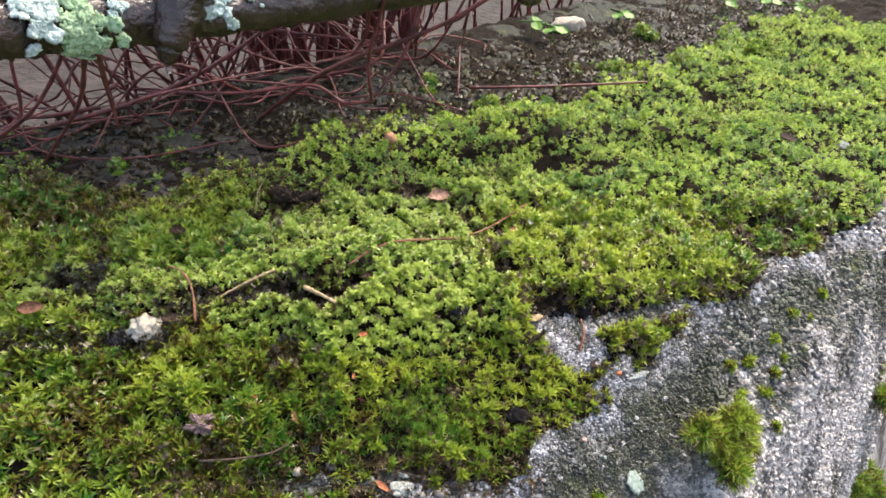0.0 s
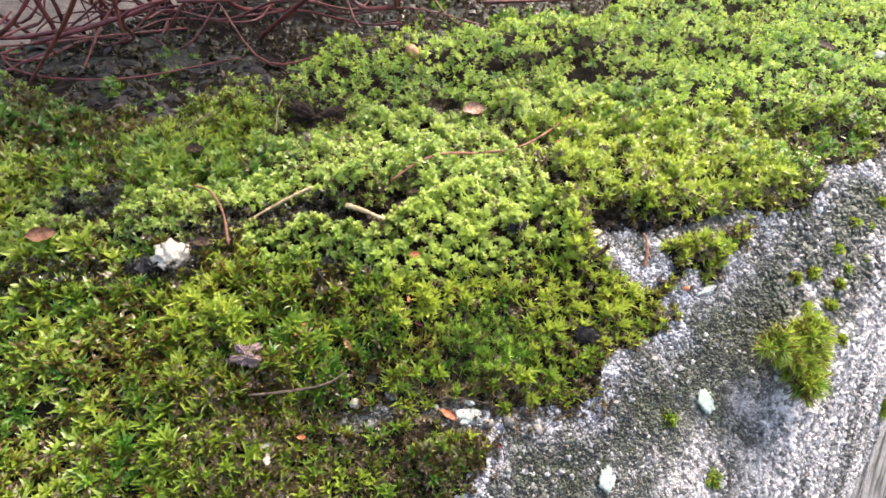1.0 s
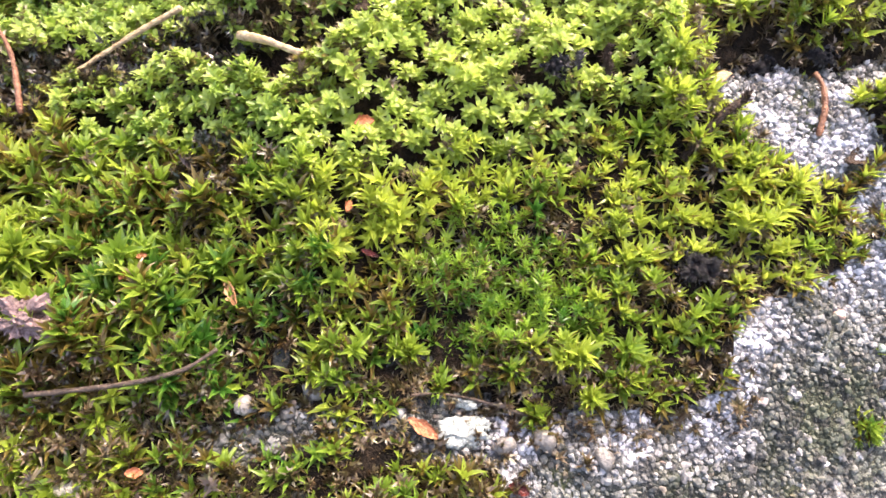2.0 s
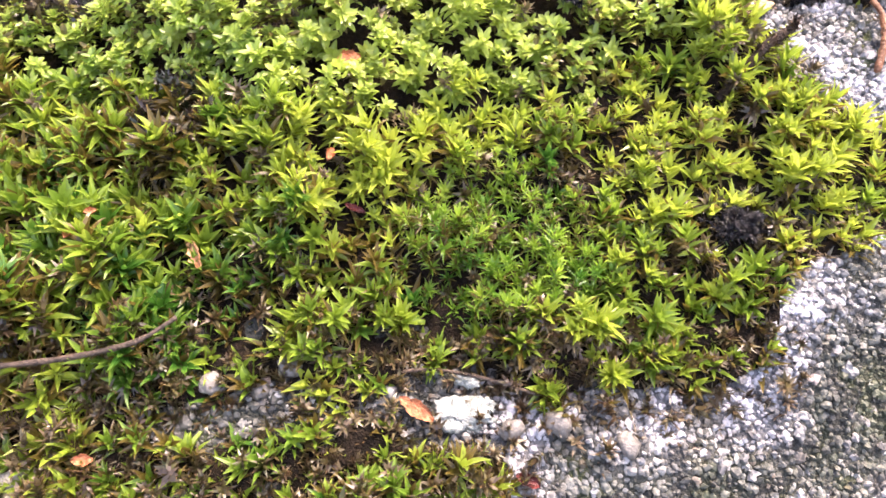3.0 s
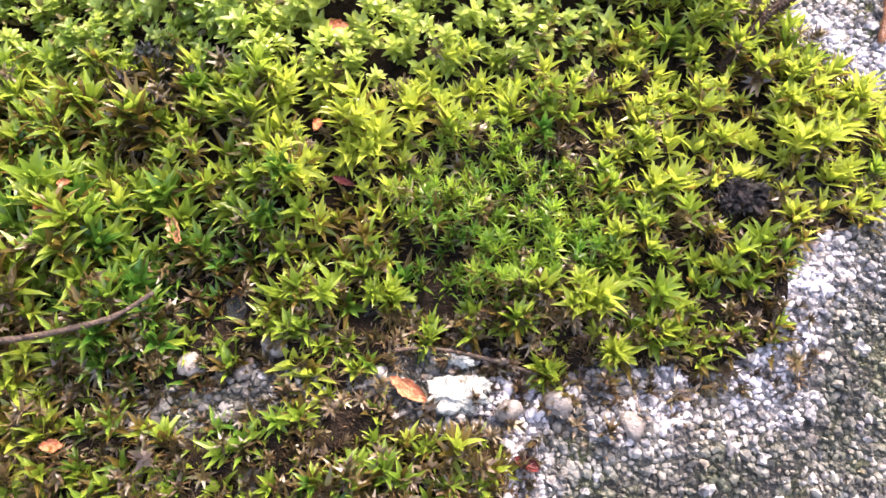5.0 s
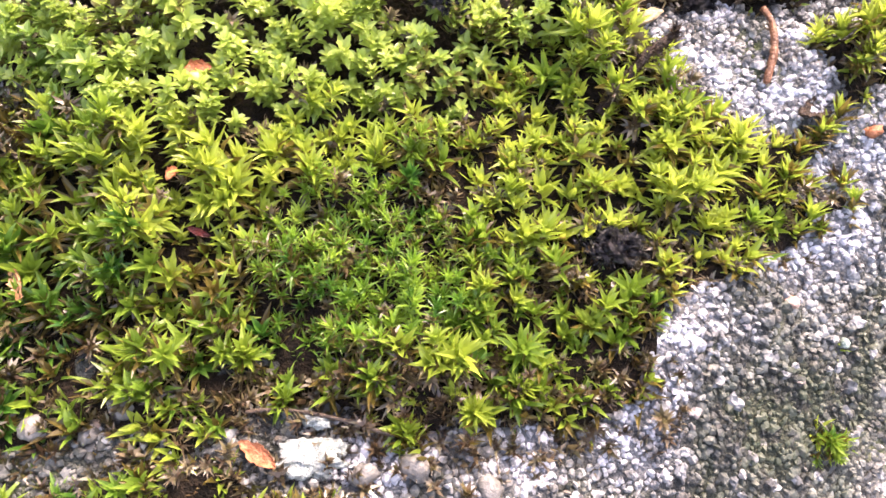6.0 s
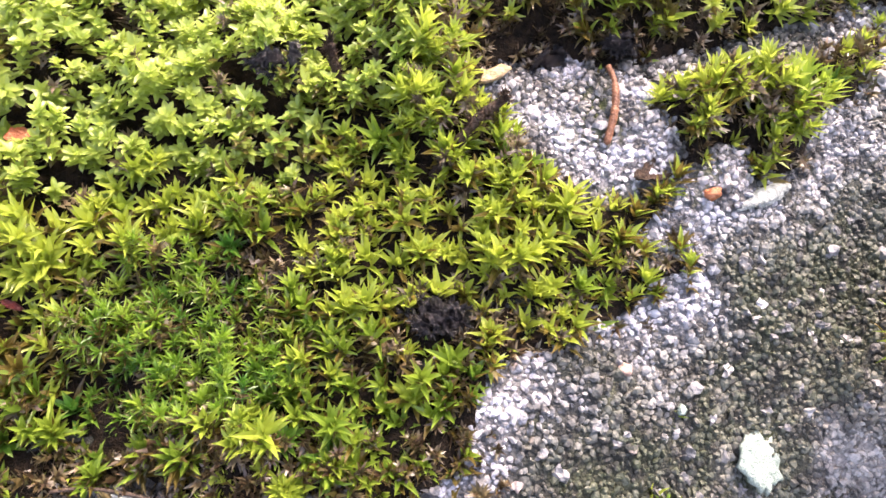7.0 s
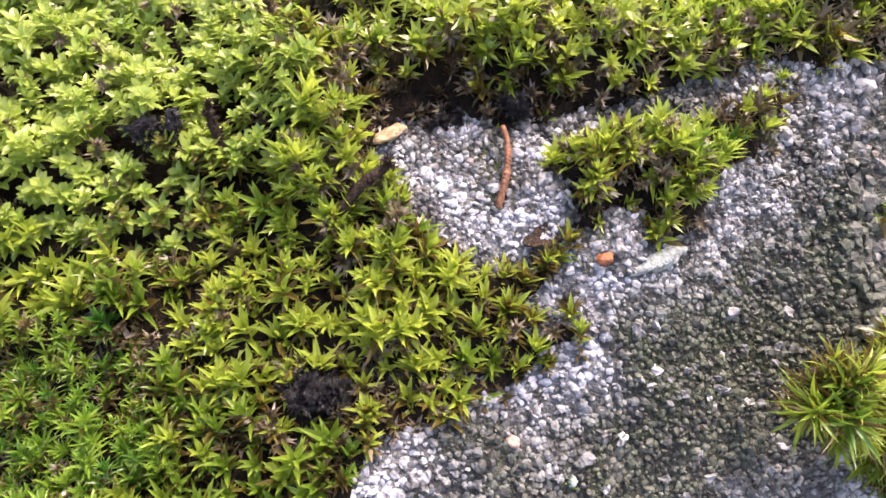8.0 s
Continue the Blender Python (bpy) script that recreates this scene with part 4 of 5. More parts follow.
for x, y, up, size, mat, label in (
    (0.0715, 0.1340, 0.0006, (0.0011, 0.0009, 0.0008), PINK, "small pink pebble stuck in the concrete"),
    (0.0595, 0.1592, 0.0008, (0.0014, 0.0012, 0.0010), PINK, "pinkish pebble beside the bare patch"),
    (0.0846, 0.1546, 0.0008, (0.0013, 0.0011, 0.0009), ORANGE, "small orange pebble at the moss edge"),
    (0.0930, 0.1555, 0.0007, (0.0044, 0.0013, 0.0011), FLAKE, "long pale stone chip in the rim"),
    (0.0546, 0.1738, 0.0004, (0.0028, 0.0018, 0.0008), STRAW, "tan stone chip at the edge of the moss"),
    (-0.0508, 0.1050, 0.0012, (0.0022, 0.0014, 0.0014), WHITE, "white pebble lying between moss shoots"),
    (-0.0500, 0.1020, 0.0010, (0.0026, 0.0012, 0.0010), WHITE, "flat white pebble lying between moss shoots"),
    (0.0297, 0.1105, 0.0006, (0.0017, 0.0014, 0.0010), QUARTZ, "white quartz pebble set in the rim"),
    (0.0144, 0.1120, 0.0007, (0.0018, 0.0015, 0.0011), QUARTZ, "pale pebble set in the concrete"),
    (0.0578, 0.1264, 0.0006, (0.0013, 0.0010, 0.0009), FLAKE, "bright quartz pebble in the rim"),
    (-0.0256, 0.1172, 0.0008, (0.0022, 0.0016, 0.0012), QUARTZ, "dull quartz pebble in the thin moss"),
    (-0.0150, 0.1195, 0.0010, (0.0024, 0.0020, 0.0015), QUARTZ, "rounded milky quartz pebble in the thin moss"),
    (-0.0195, 0.1165, 0.0007, (0.0016, 0.0012, 0.0010), QUARTZ, "small tan pebble in the thin moss"),
    (0.0205, 0.1128, 0.0008, (0.0020, 0.0016, 0.0012), QUARTZ, "tan pebble bedded in the dark litter"),
    (0.1279, 0.545, 0.006, (0.017, 0.006, 0.007), WHITE, "white stone lying on the wall further back"),
    (0.252, 0.33, 0.002, (0.004, 0.003, 0.002), FLAKE, "small white stone on the far moss")):
    v, f = pebble(ground_at(x, y, up, False), size, int(1000 * (x + y)) % 50, 0.35, BALL3, 1.2, (0, 0, 0.45) if size[0] > 0.003 else None)
    if y < 0.11 and x < -0.04:
        v = v + np.array([0, 0, 0.0015])
    thing("pebble", v, f, mat, label, "pebble", "pebbles on the wall")

# ---- lichens ----


def lobed(place, radius, lobes, seed, normal=(0, 0, 1), thick=0.0006, ruffle=0.2):
    """A leafy lichen: one crinkled plate with a deeply lobed rim and raised lobes."""
    rng = np.random.default_rng(seed)
    rings, spokes = 6, 34
    ang = np.linspace(0, 2 * math.pi, spokes, endpoint=False)
    edge = 0.82 + 0.13 * np.sin(ang * lobes + rng.uniform(0, 6)) * rng.uniform(0.3, 1.0, spokes) + 0.10 * np.sin(ang * 2 + rng.uniform(0, 6)) + 0.09 * rng.normal(0, 1, spokes)
    v, f = [(0, 0, thick)], []
    for i in range(1, rings + 1):
        t = i / rings
        for k in range(spokes):
            r = radius * t * (1 + (edge[k] - 1) * t)
            up = thick * (1 - 0.6 * t) + radius * ruffle * (noise.noise(Vector((r * math.cos(ang[k]), r * math.sin(ang[k]), seed)) * (7.0 / radius * 0.5)) * 0.9 + 0.35 * t)
            v.append((r * math.cos(ang[k]), r * math.sin(ang[k]), up if i < rings else up - thick))
    for k in range(spokes):
        n = (k + 1) % spokes
        f.append((0, 1 + k, 1 + n))
        for i in range(rings - 1):
            a, b = 1 + i * spokes + k, 1 + i * spokes + n
            f += [(a, a + spokes, b + spokes), (a, b + spokes, b)]
    top = np.array(v)
    low = top - np.array([0, 0, thick * 1.2])
    m = np.array(Vector(normal).to_track_quat("Z", "Y").to_matrix())
    n, last = len(top), 1 + (rings - 1) * spokes
    skirt = [q for k in range(spokes) for a, b in ((last + k, last + (k + 1) % spokes),) for q in ((a, a + n, b + n), (a, b + n, b))]
    faces = np.concatenate([np.array(f), np.array(f)[:, ::-1] + n, np.array(skirt)])
    return np.vstack([top, low]) @ m.T + np.asarray(place), faces


FACE_N = (0.42, -0.50, 0.75)
for x, y, r, seed, label in ((0.0925, 0.1262, 0.0046, 3, "pale mint lichen patch on the concrete face"), (0.0532, 0.1013, 0.0040, 5, "pale lichen crust low on the concrete"),
                             (0.0797, 0.1303, 0.0007, 7, "tiny pale lichen on the concrete face")):
    v, f = lobed(ground_at(x, y, 0.0021, False), r, 5, seed, FACE_N, 0.0004, 0.06)
    v[:, 1] = y + (v[:, 1] - y) * 1.25
    thing("lichen", v, f, MINT, label, "lichen", "lichens on the stone")
for x, y, up, size, turn, seed in ((0.0078, 0.1138, 0.0011, (0.0040, 0.0022, 0.0007), 0.15, 5), (0.0081, 0.1178, 0.0012, (0.0017, 0.0008, 0.0007), -0.3, 14)):
    v, f = pebble(ground_at(x, y, up, False), size, seed, 0.60, BALL4, 3.2, (0.40, 0.0, turn))
    thing("lichen", v, f, FLAKE, "white lichen flake lying on dark litter", "lichen", "lichens on the stone")

# ---- straws, stems and twigs lying on the moss ----
for points, r0, r1, mat, name, label in (
    (((-0.0632, 0.1705, 0.0078), (-0.0535, 0.1755, 0.0120), (-0.0438, 0.1792, 0.0160)), 0.00055, 0.0007, STRAW, "straw", "short pale dry straw lying on the moss"),
    (((-0.0318, 0.1723, 0.0150), (-0.0260, 0.1670, 0.0175), (-0.0198, 0.1630, 0.0180)), 0.0010, 0.0007, STRAW, "straw", "broken pale straw stub in the moss"),
    (((-0.0172, 0.1830, 0.0180), (-0.0098, 0.1877, 0.0216), (-0.0006, 0.1922, 0.0234), (0.0129, 0.2035, 0.0165), (0.0261, 0.2050, 0.0176)), 0.0006, 0.0006, RUST, "stem", "long bent rust-brown stem lying over the moss"),
    (((0.0262, 0.2060, 0.0172), (0.0387, 0.2180, 0.0145), (0.0553, 0.2345, 0.0158)), 0.0005, 0.0007, RUST, "stem", "straight brown stem lying on the moss"),
    (((-0.0674, 0.1580, 0.0085), (-0.0702, 0.1670, 0.0140), (-0.0745, 0.1720, 0.0178), (-0.0800, 0.1745, 0.0180)), 0.0006, 0.0004, RUST, "stem", "upright hooked rust-brown stem in the moss"),
    ((ground_at(0.0712, 0.1722, 0.0030, False), ground_at(0.0717, 0.1690, 0.0034, False), ground_at(0.0714, 0.1650, 0.0030, False), ground_at(0.0702, 0.1612, 0.0016, False)), 0.00055, 0.0007, RUST, "stem", "curled reddish stem on the bare patch"),
    (((-0.0560, 0.1143, -0.0063), (-0.0451, 0.1160, -0.0066), (-0.0378, 0.1170, -0.0055), (-0.0335, 0.1188, -0.0056), (-0.0293, 0.1214, -0.0044)), 0.00055, 0.0004, DARKTWIG, "twig", "dark brown twig threaded through star moss"),
    (((0.0180, 0.1160, -0.0135), (0.0090, 0.1182, -0.0125), (0.0010, 0.1185, -0.0120), (-0.010, 0.1160, -0.0130)), 0.0003, 0.0003, DARKTWIG, "twig", "thin dark twig on the lichen flake"),
    (((-0.0935, 0.2190, 0.0075), (-0.0890, 0.2280, 0.0075), (-0.0850, 0.2370, 0.0060)), 0.0004, 0.0004, DARKTWIG, "twig", "grey-brown twig on shaded moss"),
    (((-0.0617, 0.2260, 0.0045), (-0.0612, 0.2300, 0.0120), (-0.0590, 0.2330, 0.0170)), 0.0003, 0.0002, STRAW, "stem", "thin pale upright stalk beside the broken cushion"),
    (((0.0380, 0.3900, -0.0060), (0.0920, 0.3880, 0.0020), (0.1520, 0.3950, 0.0080)), 0.0012, 0.0009, REDTWIG, "twig", "long reddish twig lying across the wall"),
    (((0.0330, 0.1645, 0.0090), (0.0322, 0.1665, 0.0140), (0.0318, 0.1680, 0.0170)), 0.0009, 0.0007, BROWNC, "stem", "upright browned moss stem"),
    (((0.0265, 0.1650, 0.0090), (0.0266, 0.1665, 0.0140), (0.0268, 0.1675, 0.0162)), 0.0007, 0.0005, CLOD, "stem", "upright blackened moss stem"),
    (((0.0455, 0.1560, 0.0040), (0.0510, 0.1600, 0.0100), (0.0555, 0.1625, 0.0125)), 0.0011, 0.0008, BROWNC, "stem", "browned moss stem leaning over the bare patch")):
    v, f = tube(points, r0 * 0.8, r1 * 0.8, 22, 7, 0.12, int(abs(points[0][0]) * 9000))
    if points[0][1] > 0.15 and points[0][0] < 0.03:
        v = v + np.array([0, 0, 0.0013])
    if "moss stem" in label:
        line = smooth_line(points, 12)
        lay = np.random.default_rng(len(label)).normal(0, 0.5, (12, 3)) + (line[-1] - line[0]) / np.linalg.norm(line[-1] - line[0])
        leaves = grown("star_lite", line, lay, np.full(12, 0.0015), np.linspace(0.05, 0.95, 12), np.zeros(12), np.zeros(12))
        v, f = joined([(v, f), leaves[:2]])
    thing(name, v, f, mat, label, name, "straws and stems on the moss")

# ---- dry leaves, bud scales ----
for place, length, width, curl, turn, tilt, mat, label in (
    (ground_at(0.0168, 0.2440, 0.0022), 0.012, 0.0075, 1.2, 0.6, 0.5, DRYLEAF, "curled pinkish dry leaf on the moss"),
    (ground_at(-0.1215, 0.1570, 0.0015), 0.008, 0.005, 1.0, 0.5, 0.9, RUST, "reddish-brown dry leaf on the moss"),
    (ground_at(0.2117, 0.3200, 0.0020), 0.013, 0.008, 0.8, 0.2, 0.3, BROWNC, "dark brown dry leaf on far moss"),
    (ground_at(-0.0745, 0.1575, 0.0010), 0.008, 0.0050, 1.2, 0.3, 0.2, BROWNC, "brown leaf scrap beside the mortar lump"),
    (ground_at(-0.0090, 0.1800, 0.0010), 0.009, 0.0040, 1.5, 0.7, 0.3, BROWNC, "brown leaf scrap in a furrow"),
    (ground_at(0.0485, 0.2160, 0.0015), 0.0050, 0.0035, 1.2, 0.2, 0.5, NUT, "small tan leaf scrap on the moss"),
    (ground_at(0.0540, 0.2170, 0.0020), 0.0050, 0.0030, 1.0, 1.3, 0.7, FLAKE, "small white scrap standing in the moss"),
    (ground_at(0.0420, 0.2080, 0.0010), 0.0080, 0.0045, 1.2, 1.9, 0.3, BROWNC, "brown scrap at the cushion's foot"),
    (ground_at(0.0765, 0.1570, 0.0012), 0.0080, 0.0040, 0.9, 0.5, 0.2, BROWNC, "dark leaf scrap at the bare patch"),
    (ground_at(0.0018, 0.1138, 0.0022, False), 0.0055, 0.0024, 1.1, -0.55, 0.3, ORANGE, "orange bud scale beside the lichen flake"),
    (ground_at(-0.0095, 0.1580, 0.0006), 0.0036, 0.0026, 1.1, 0.5, 0.4, ORANGE, "orange bud scale on the moss"),
    (ground_at(-0.0113, 0.1438, 0.0006), 0.0028, 0.0015, 1.1, 1.5, 0.5, ORANGE, "small orange scale on star moss"),
    (ground_at(-0.0423, 0.1340, 0.0008), 0.0016, 0.0012, 1.1, 0.5, 0.4, ORANGE, "tiny orange scale on star moss"),
    (ground_at(-0.0445, 0.1305, 0.0008), 0.0016, 0.0012, 1.1, 1.5, 0.4, ORANGE, "tiny orange scale between shoots"),
    (ground_at(-0.0410, 0.1068, 0.0012), 0.0026, 0.0018, 1.1, 0.1, 0.4, ORANGE, "orange scale in thin moss"),
    (ground_at(-0.0290, 0.1315, 0.0015), 0.0050, 0.0022, 1.2, -1.1, 0.6, NUT, "brown withered leaf standing in the moss"),
    (ground_at(-0.0075, 0.1382, 0.0006), 0.0034, 0.0011, 1.0, -0.35, 0.4, DARKRED, "dark red sliver on the moss"),
    (ground_at(0.0164, 0.1062, 0.0012), 0.0034, 0.0022, 1.3, -0.4, 0.3, DARKRED, "dark red bud scale on the concrete"),
    (ground_at(-0.0860, 0.2010, 0.0020), 0.0060, 0.0050, 1.2, 0.4, 0.3, BROWNC, "brown leaf scrap on shaded moss"),
    (ground_at(-0.030, 0.3300, 0.0025), 0.0140, 0.0080, 0.9, 0.4, 0.2, BROWNC, "brown leaf on the shaded stone"),
    (ground_at(-0.075, 0.3000, 0.0025), 0.0150, 0.0070, 0.9, -0.3, 0.2, BROWNC, "dark leaf on the shaded stone")):
    v, f = curled_leaf(place, length, width, curl, turn, tilt, int(1e4 * length) + int(abs(place[0]) * 3000))
    small = length < 0.006
    thing("bud_scale" if small else "dry_leaf", v, f, mat, label, "scale" if small else "leaf", "bud scales on the moss" if small else "dry leaves on the moss")
bud = thing("bud", *pebble(ground_at(-0.0078, 0.2905, 0.0030), (0.0032, 0.0029, 0.0034), 3, 0.10, BALL3, 1.0), NUT, "round tan bud with a pointed tip", "bud")
part("tip", *tube(((-0.0078, 0.2905, 0.0045), (-0.0076, 0.2912, 0.0085), (-0.0072, 0.2920, 0.0110)), 0.0012, 0.0004, 8, 6), NUT, bud)

# ---- low green plants at the back of the wall ----
for k, (x, y) in enumerate(((0.1738, 0.560), (0.0937, 0.520), (0.1075, 0.505), (0.2903, 0.625), (0.335, 0.635), (0.352, 0.615))):
    base = ground_at(x, y, 0.0, False)
    ob = tagged(new("seedling"), "small fresh green seedling on the wall", "plant", "seedlings on the wall")
    ob.location = base
    part("stalk", *tube(((0, 0, -0.002), (0.001, 0, 0.006), (0, 0.001, 0.012)), 0.0006, 0.0005, 8, 5), FRESH, ob)
    for q in range(3):
        v, f = curled_leaf((0.006 * math.cos(2.1 * q + k), 0.006 * math.sin(2.1 * q + k), 0.013), 0.013, 0.010, 0.4, 2.1 * q + k, 0.35, 70 + 5 * k + q)
        part("leaf", v, f, FRESH, ob)

# ---- branch with lichens over the wall ----
branch_line = ((-0.300, 0.060, 0.125), (-0.1438, 0.1643, 0.1030), (-0.1061, 0.2081, 0.0928), (-0.0607, 0.2468, 0.0880), (0.0068, 0.2902, 0.0902), (0.0660, 0.3168, 0.0974), (0.200, 0.370, 0.120))
branch = thing("branch", *tube(branch_line, 0.0104, 0.0080, 90, 18, 0.045, 9), BARK, "wet dark branch with grey-green lichens overhanging the wall", "branch")
b_line = smooth_line(branch_line, 900)
stub = part("stub", *tube(((-0.0790, 0.2260, 0.0980), (-0.0812, 0.2180, 0.0890), (-0.0826, 0.2145, 0.0830), (-0.0833, 0.2132, 0.0785)), 0.0095, 0.0026, 18, 14, 0.06, 3), BARK, branch)
part("knot", *pebble((0.0500, 0.3080, 0.0860), (0.0065, 0.0060, 0.0085), 6, 0.25, BALL3), BARK, branch)
drop_v, drop_f = pebble((-0.0834, 0.2128, 0.0762), (0.0014, 0.0014, 0.0021), 2, 0.03, BALL3)
WATER = Mat("water", 0.02, 0.5)
WATER.b.inputs["Transmission Weight"].default_value, WATER.b.inputs["IOR"].default_value = 1.0, 1.33
part("water_drop", drop_v, drop_f, WATER.color((1.0, 1.0, 1.0)), stub, "clear hanging water drop")
for (x, y, z), r, n, seed, mat in (((-0.1165, 0.1900, 0.1000), 0.0092, 46, 31, LICHEN), ((-0.1020, 0.2000, 0.0925), 0.0085, 46, 47, LICHEN_G), ((-0.0720, 0.2300, 0.0930), 0.0080, 24, 61, LICHEN),
                                  ((-0.0590, 0.2400, 0.0945), 0.0040, 7, 73, LICHEN), ((-0.0525, 0.2448, 0.0950), 0.0034, 6, 79, LICHEN), ((-0.1060, 0.2000, 0.0985), 0.008, 14, 83, LICHEN_G),
                                  ((-0.0960, 0.2090, 0.0985), 0.005, 8, 91, LICHEN)):
    l_rng = np.random.default_rng(seed)
    for q in range(n):
        away = l_rng.normal(0, 0.42, 3) * r
        spot = np.array((x, y, z)) + away
        i = int(np.argmin(((b_line - spot) ** 2).sum(1)))
        flat = spot - b_line[i]
        flat /= np.linalg.norm(flat)
        v, f = lobed(b_line[i] + flat * (0.0104 - 0.0024 * i / 899 + l_rng.uniform(0.0002, 0.0014)), r * l_rng.uniform(0.24, 0.44), int(l_rng.integers(4, 8)), seed + q, flat + l_rng.normal(0, 0.28, 3), 0.0005, 0.30)
        part("lichen", v, f, mat, branch, "leafy grey-green lichen" if mat is LICHEN else "leafy yellow-green lichen")
for k, (a, b, c) in enumerate((((-0.103, 0.2065, 0.084), (-0.1075, 0.216, 0.065), (-0.109, 0.221, 0.045)), ((-0.107, 0.207, 0.084), (-0.130, 0.235, 0.045), (-0.170, 0.262, -0.006)),
                               ((0.004, 0.287, 0.088), (-0.004, 0.282, 0.060), (-0.016, 0.276, 0.040)), ((-0.02, 0.275, 0.086), (-0.022, 0.282, 0.065), (-0.035, 0.290, 0.045)))):
    part("side_twig", *tube((a, b, c), 0.0011, 0.0006, 16, 6, 0.15, k), REDTWIG, branch)

# ---- red-stemmed shrub behind the wall ----
shrub = tagged(new("shrub"), "leafless shrub with tangled dark red stems behind the wall", "shrub")
shrub.location = (-0.10, 0.42, -0.5)
s_rng = np.random.default_rng(77)


def stem(points, r0, r1, seed):
    p = np.asarray(points) - np.array(shrub.location)
    part("stem", *tube(p, r0, r1, 26, 6, 0.10, seed), REDTWIG, shrub)


stem(((-0.085, 0.335, -0.012), (-0.055, 0.30, 0.028), (-0.030, 0.285, 0.052), (0.015, 0.275, 0.080), (0.06, 0.27, 0.12)), 0.0012, 0.0009, 1)
stem(((-0.017, 0.274, 0.039), (-0.030, 0.275, 0.0365), (-0.045, 0.278, 0.042), (-0.075, 0.28, 0.034), (-0.11, 0.29, 0.025)), 0.0010, 0.0007, 2)
stem(((-0.017, 0.274, 0.039), (-0.019, 0.272, 0.06), (-0.014, 0.268, 0.085), (-0.008, 0.26, 0.12)), 0.0009, 0.0007, 3)
stem(((-0.19, 0.26, 0.005), (-0.155, 0.25, 0.035), (-0.13, 0.245, 0.075), (-0.12, 0.24, 0.12)), 0.0010, 0.0007, 4)
stem(((-0.175, 0.29, 0.000), (-0.13, 0.30, 0.015), (-0.09, 0.30, 0.040), (-0.05, 0.30, 0.075), (0.00, 0.30, 0.12)), 0.0013, 0.0009, 5)
for k in range(130):
    root = np.array([0.02 - 0.40 * s_rng.random() ** 1.3, 0, 0])
    root[1] = 0.44 + 0.8 * root[0] + s_rng.uniform(-0.02, 0.16)
    root[2] = s_rng.uniform(-0.10, -0.01)
    side = s_rng.choice((-1, 1))
    far = s_rng.uniform(0.06, 0.17)
    mid = root + np.array([side * far * 0.5, s_rng.uniform(-0.08, 0.02), s_rng.uniform(0.03, 0.10)])
    end = mid + np.array([side * far * 0.6, s_rng.uniform(-0.07, 0.03), s_rng.uniform(-0.05, 0.06)])
    bend = (root + mid) / 2 + s_rng.normal(0, 0.012, 3)
    bend2 = (mid + end) / 2 + s_rng.normal(0, 0.012, 3)
    line = np.array((root, bend, mid, bend2, end))
    line[:, 2] = np.maximum(line[:, 2], stone_height(line[:, 0], line[:, 1]) + 0.004)
    line[:, 0] = np.minimum(line[:, 0], s_rng.uniform(-0.03, 0.06))
    line[:, 1] = np.maximum(line[:, 1], 0.262 + s_rng.uniform(0, 0.06, 5) + 0.3 * np.maximum(line[:, 0] + 0.12, 0))
    stem(line, 0.0005 + 0.0010 * s_rng.random() ** 2, s_rng.uniform(0.0003, 0.0007), 10 + k)
for k in range(55):
    x = s_rng.uniform(-0.30, 0.25)
    y = 0.52 + 0.9 * x + s_rng.uniform(0.03, 0.25)
    stem(((x, y, -0.5), (x + s_rng.uniform(-0.04, 0.04), y, -0.2), (x + s_rng.uniform(-0.08, 0.08), y - 0.01, 0.0), (x + s_rng.uniform(-0.14, 0.14), y - 0.04, 0.25)), s_rng.uniform(0.0010, 0.0026), 0.0011, 200 + k)
# its dense foot
for k in range(48):
    x, y = s_rng.uniform(-0.16, -0.02), s_rng.uniform(0.50, 0.64)
    stem(((x, y, -0.5), (x + s_rng.uniform(-0.03, 0.03), y, -0.25), (x + s_rng.uniform(-0.05, 0.05), y - 0.02, -0.02), (x + s_rng.uniform(-0.10, 0.10), y - 0.05, 0.20)), s_rng.uniform(0.0025, 0.0055), 0.0020, 700 + k)
# unseen stems overhead, added to shade the left part of the wall
for k in range(260):
    a = np.array([s_rng.uniform(-0.26, 0.03), s_rng.uniform(0.42, 0.56), s_rng.uniform(0.20, 0.38)])
    b = a + np.array([s_rng.uniform(-0.10, 0.06), s_rng.uniform(-0.10, 0.10), s_rng.uniform(0.0, 0.06)])
    c = b + np.array([s_rng.uniform(-0.10, 0.06), s_rng.uniform(-0.10, 0.10), s_rng.uniform(0.0, 0.06)])
    stem((a, b, c), s_rng.uniform(0.003, 0.0055), 0.0022, 400 + k)

# ---- dark litter on the shaded stone at the back ----
l_rng = np.random.default_rng(31)
pieces = []
for k in range(4200):
    x = l_rng.uniform(-0.32, 0.45)
    y = np.interp(x, (-0.4, -0.2, -0.09, -0.04, 0.05, 0.15, 0.30, 0.60), (0.20, 0.215, 0.235, 0.27, 0.33, 0.40, 0.55, 0.8)) + l_rng.uniform(0, 0.20) * l_rng.random()
    z = float(rough_stone(np.float64(x), np.float64(y)))
    pieces.append(pebble((x, y, z + 0.0006), np.array([0.0032, 0.0019, 0.0006]) * l_rng.uniform(0.4, 1.4), k % 40, 0.5, BALL1, 1.5, (l_rng.normal(0, 0.35), l_rng.normal(0, 0.35), l_rng.uniform(0, 6.28))))
LITTER = Mat("dark_litter", 0.6, 0.4)
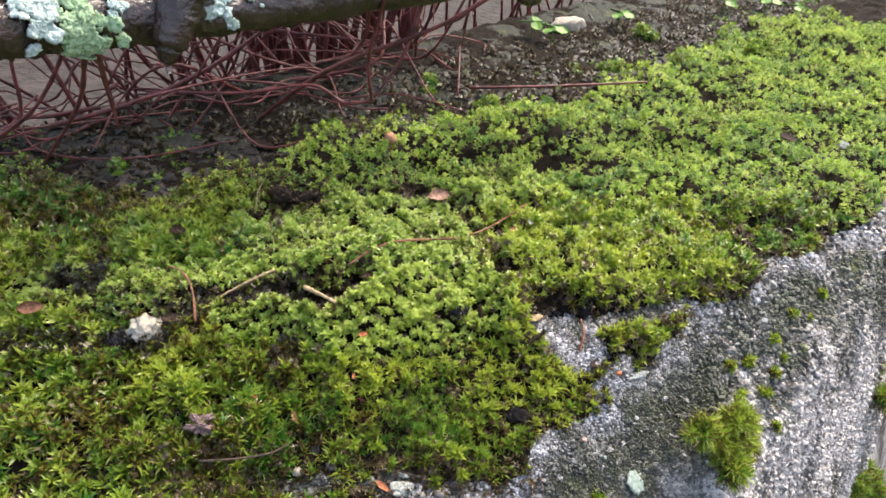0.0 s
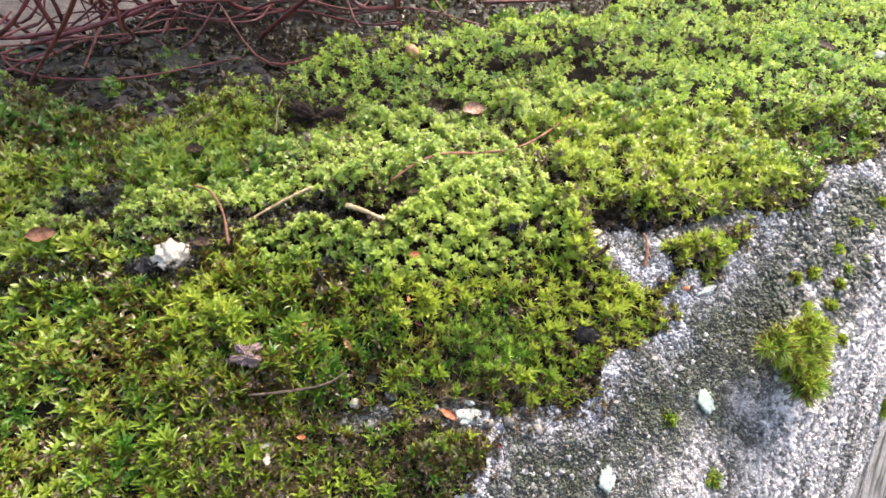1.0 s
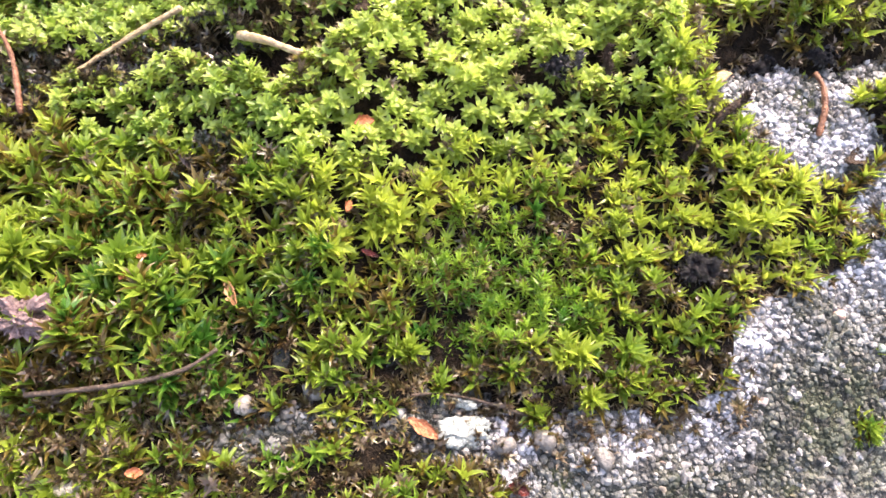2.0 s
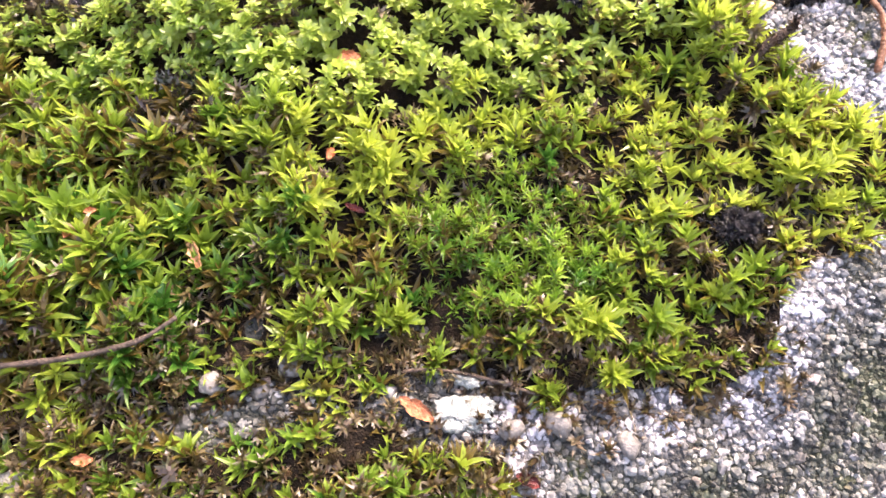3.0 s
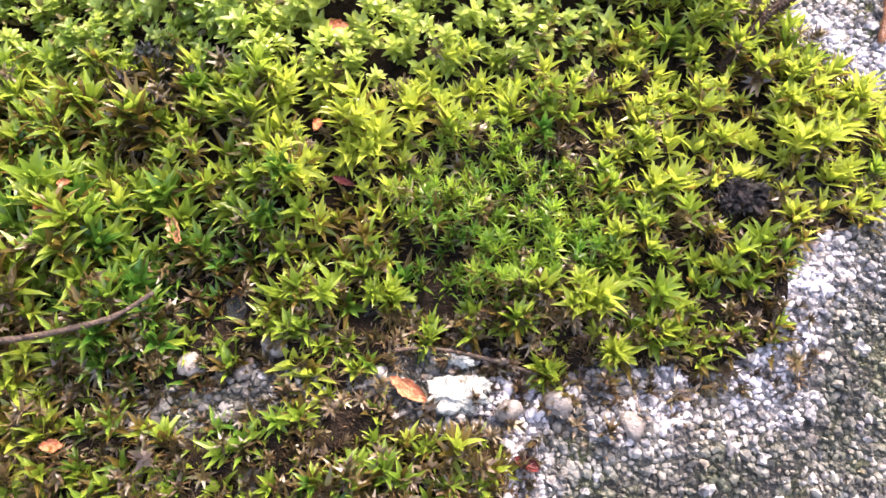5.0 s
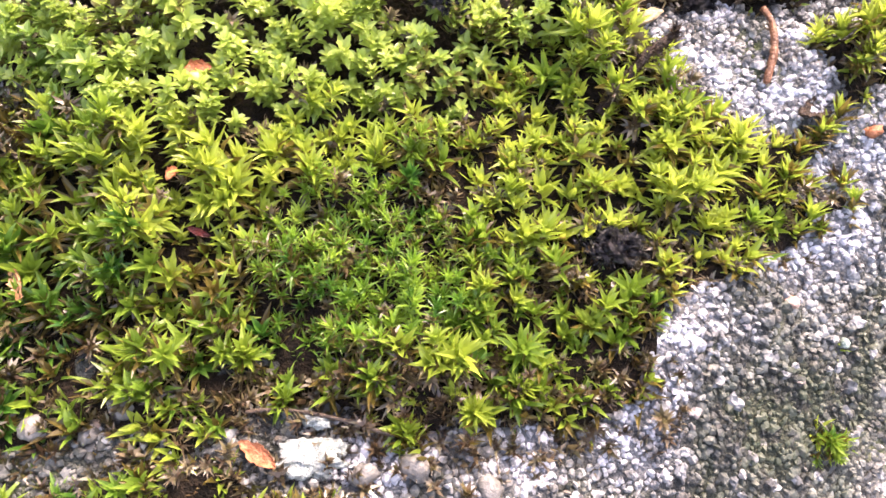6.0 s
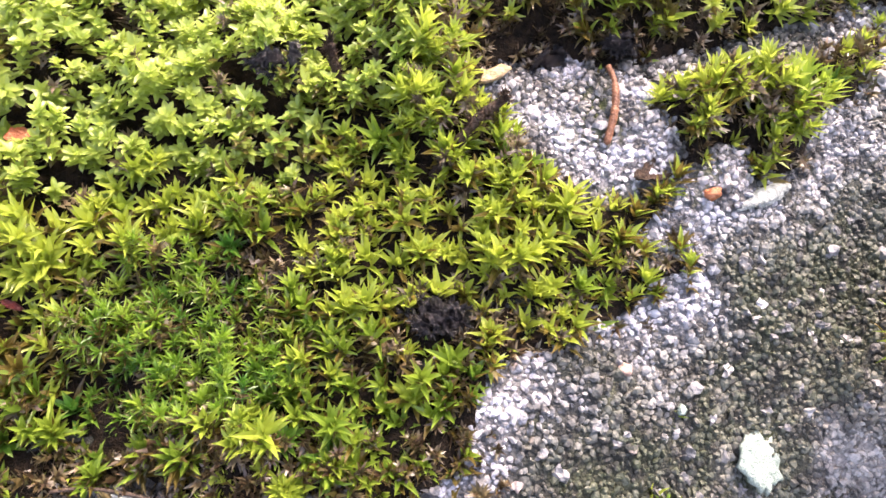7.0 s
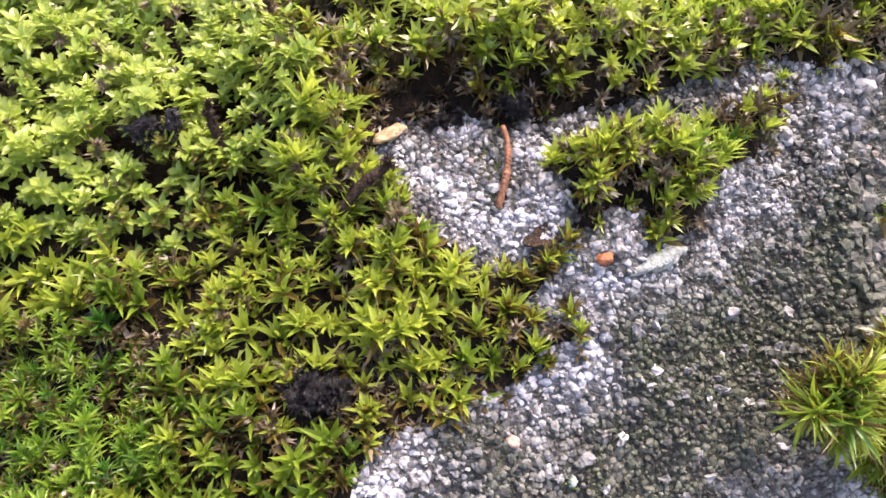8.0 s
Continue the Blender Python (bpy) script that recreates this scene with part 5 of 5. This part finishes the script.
lit = LITTER.ramp(LITTER.island(), (0.0, (0.010, 0.008, 0.007)), (0.55, (0.024, 0.018, 0.015)), (0.92, (0.04, 0.029, 0.023)), (1.0, (0.07, 0.056, 0.047)))
tagged(link_mesh("litter", *joined(pieces), LITTER.color(lit), (), False), "dark leaf and bark litter on the shaded stone", "litter", kind="stuff")

# ---- single shoots of star moss, nearest to the camera's way ----
c_rng = np.random.default_rng(400)
cx, cy = mx[close], my[close]
c_base, c_axis, c_size = stand(cx, cy, 0.0034, c_rng)
c_turn = turned(c_axis, c_rng.uniform(0, 6.28, len(cx)))
c_tone = np.clip(tone_at(cx, cy) + c_rng.normal(0, 0.17, len(cx)), 0, 1)
c_age = np.clip(age_shade_at(cx, cy) + c_rng.normal(0, 0.12, len(cx)), 0, 1)
kept = {}
for i in range(len(cx)):
    key = (int(c_rng.integers(0, 10)), int(c_tone[i] * 5), int(c_age[i] * 4))
    if key not in kept:
        v, f, a, h = SHOOTS["star"][key[0]]
        one = np.ones(len(v))
        kept[key] = link_mesh("moss_shoot", v, f, STAR, (("along", a), ("height", h), ("shoot", one * c_rng.random()), ("tone", one * (key[1] + 0.5) / 5), ("age", one * (key[2] + 0.5) / 4)), False)
        ob = kept[key]
    else:
        ob = new("moss_shoot", kept[key].data)
    ob.parent = star_moss
    ob.matrix_basis = Matrix.Translation(c_base[i]) @ Matrix([list(map(float, r)) for r in c_turn[i]]).to_4x4() @ Matrix.Scale(float(c_size[i]), 4)

# ---- the larger sand grains, one by one ----
g_mesh = {}
for i in near_grain:
    k = int(g_pick[i])
    if k not in g_mesh:
        v = bumps(BALL2[0], k, 1.9, 0.8) * (1.0, 0.8, 0.65)
        g_mesh[k] = link_mesh("sand_grain", v, BALL2[1], GRAIN, (("crust", np.full(len(v), 0.2)),), False)
        ob = g_mesh[k]
    else:
        ob = new("sand_grain", g_mesh[k].data)
    ob.parent = wall
    ob.matrix_basis = Matrix.Translation(g_place[i]) @ Matrix([list(map(float, r)) for r in g_m[i]]).to_4x4() @ Matrix.Scale(float(g_size[i]), 4)
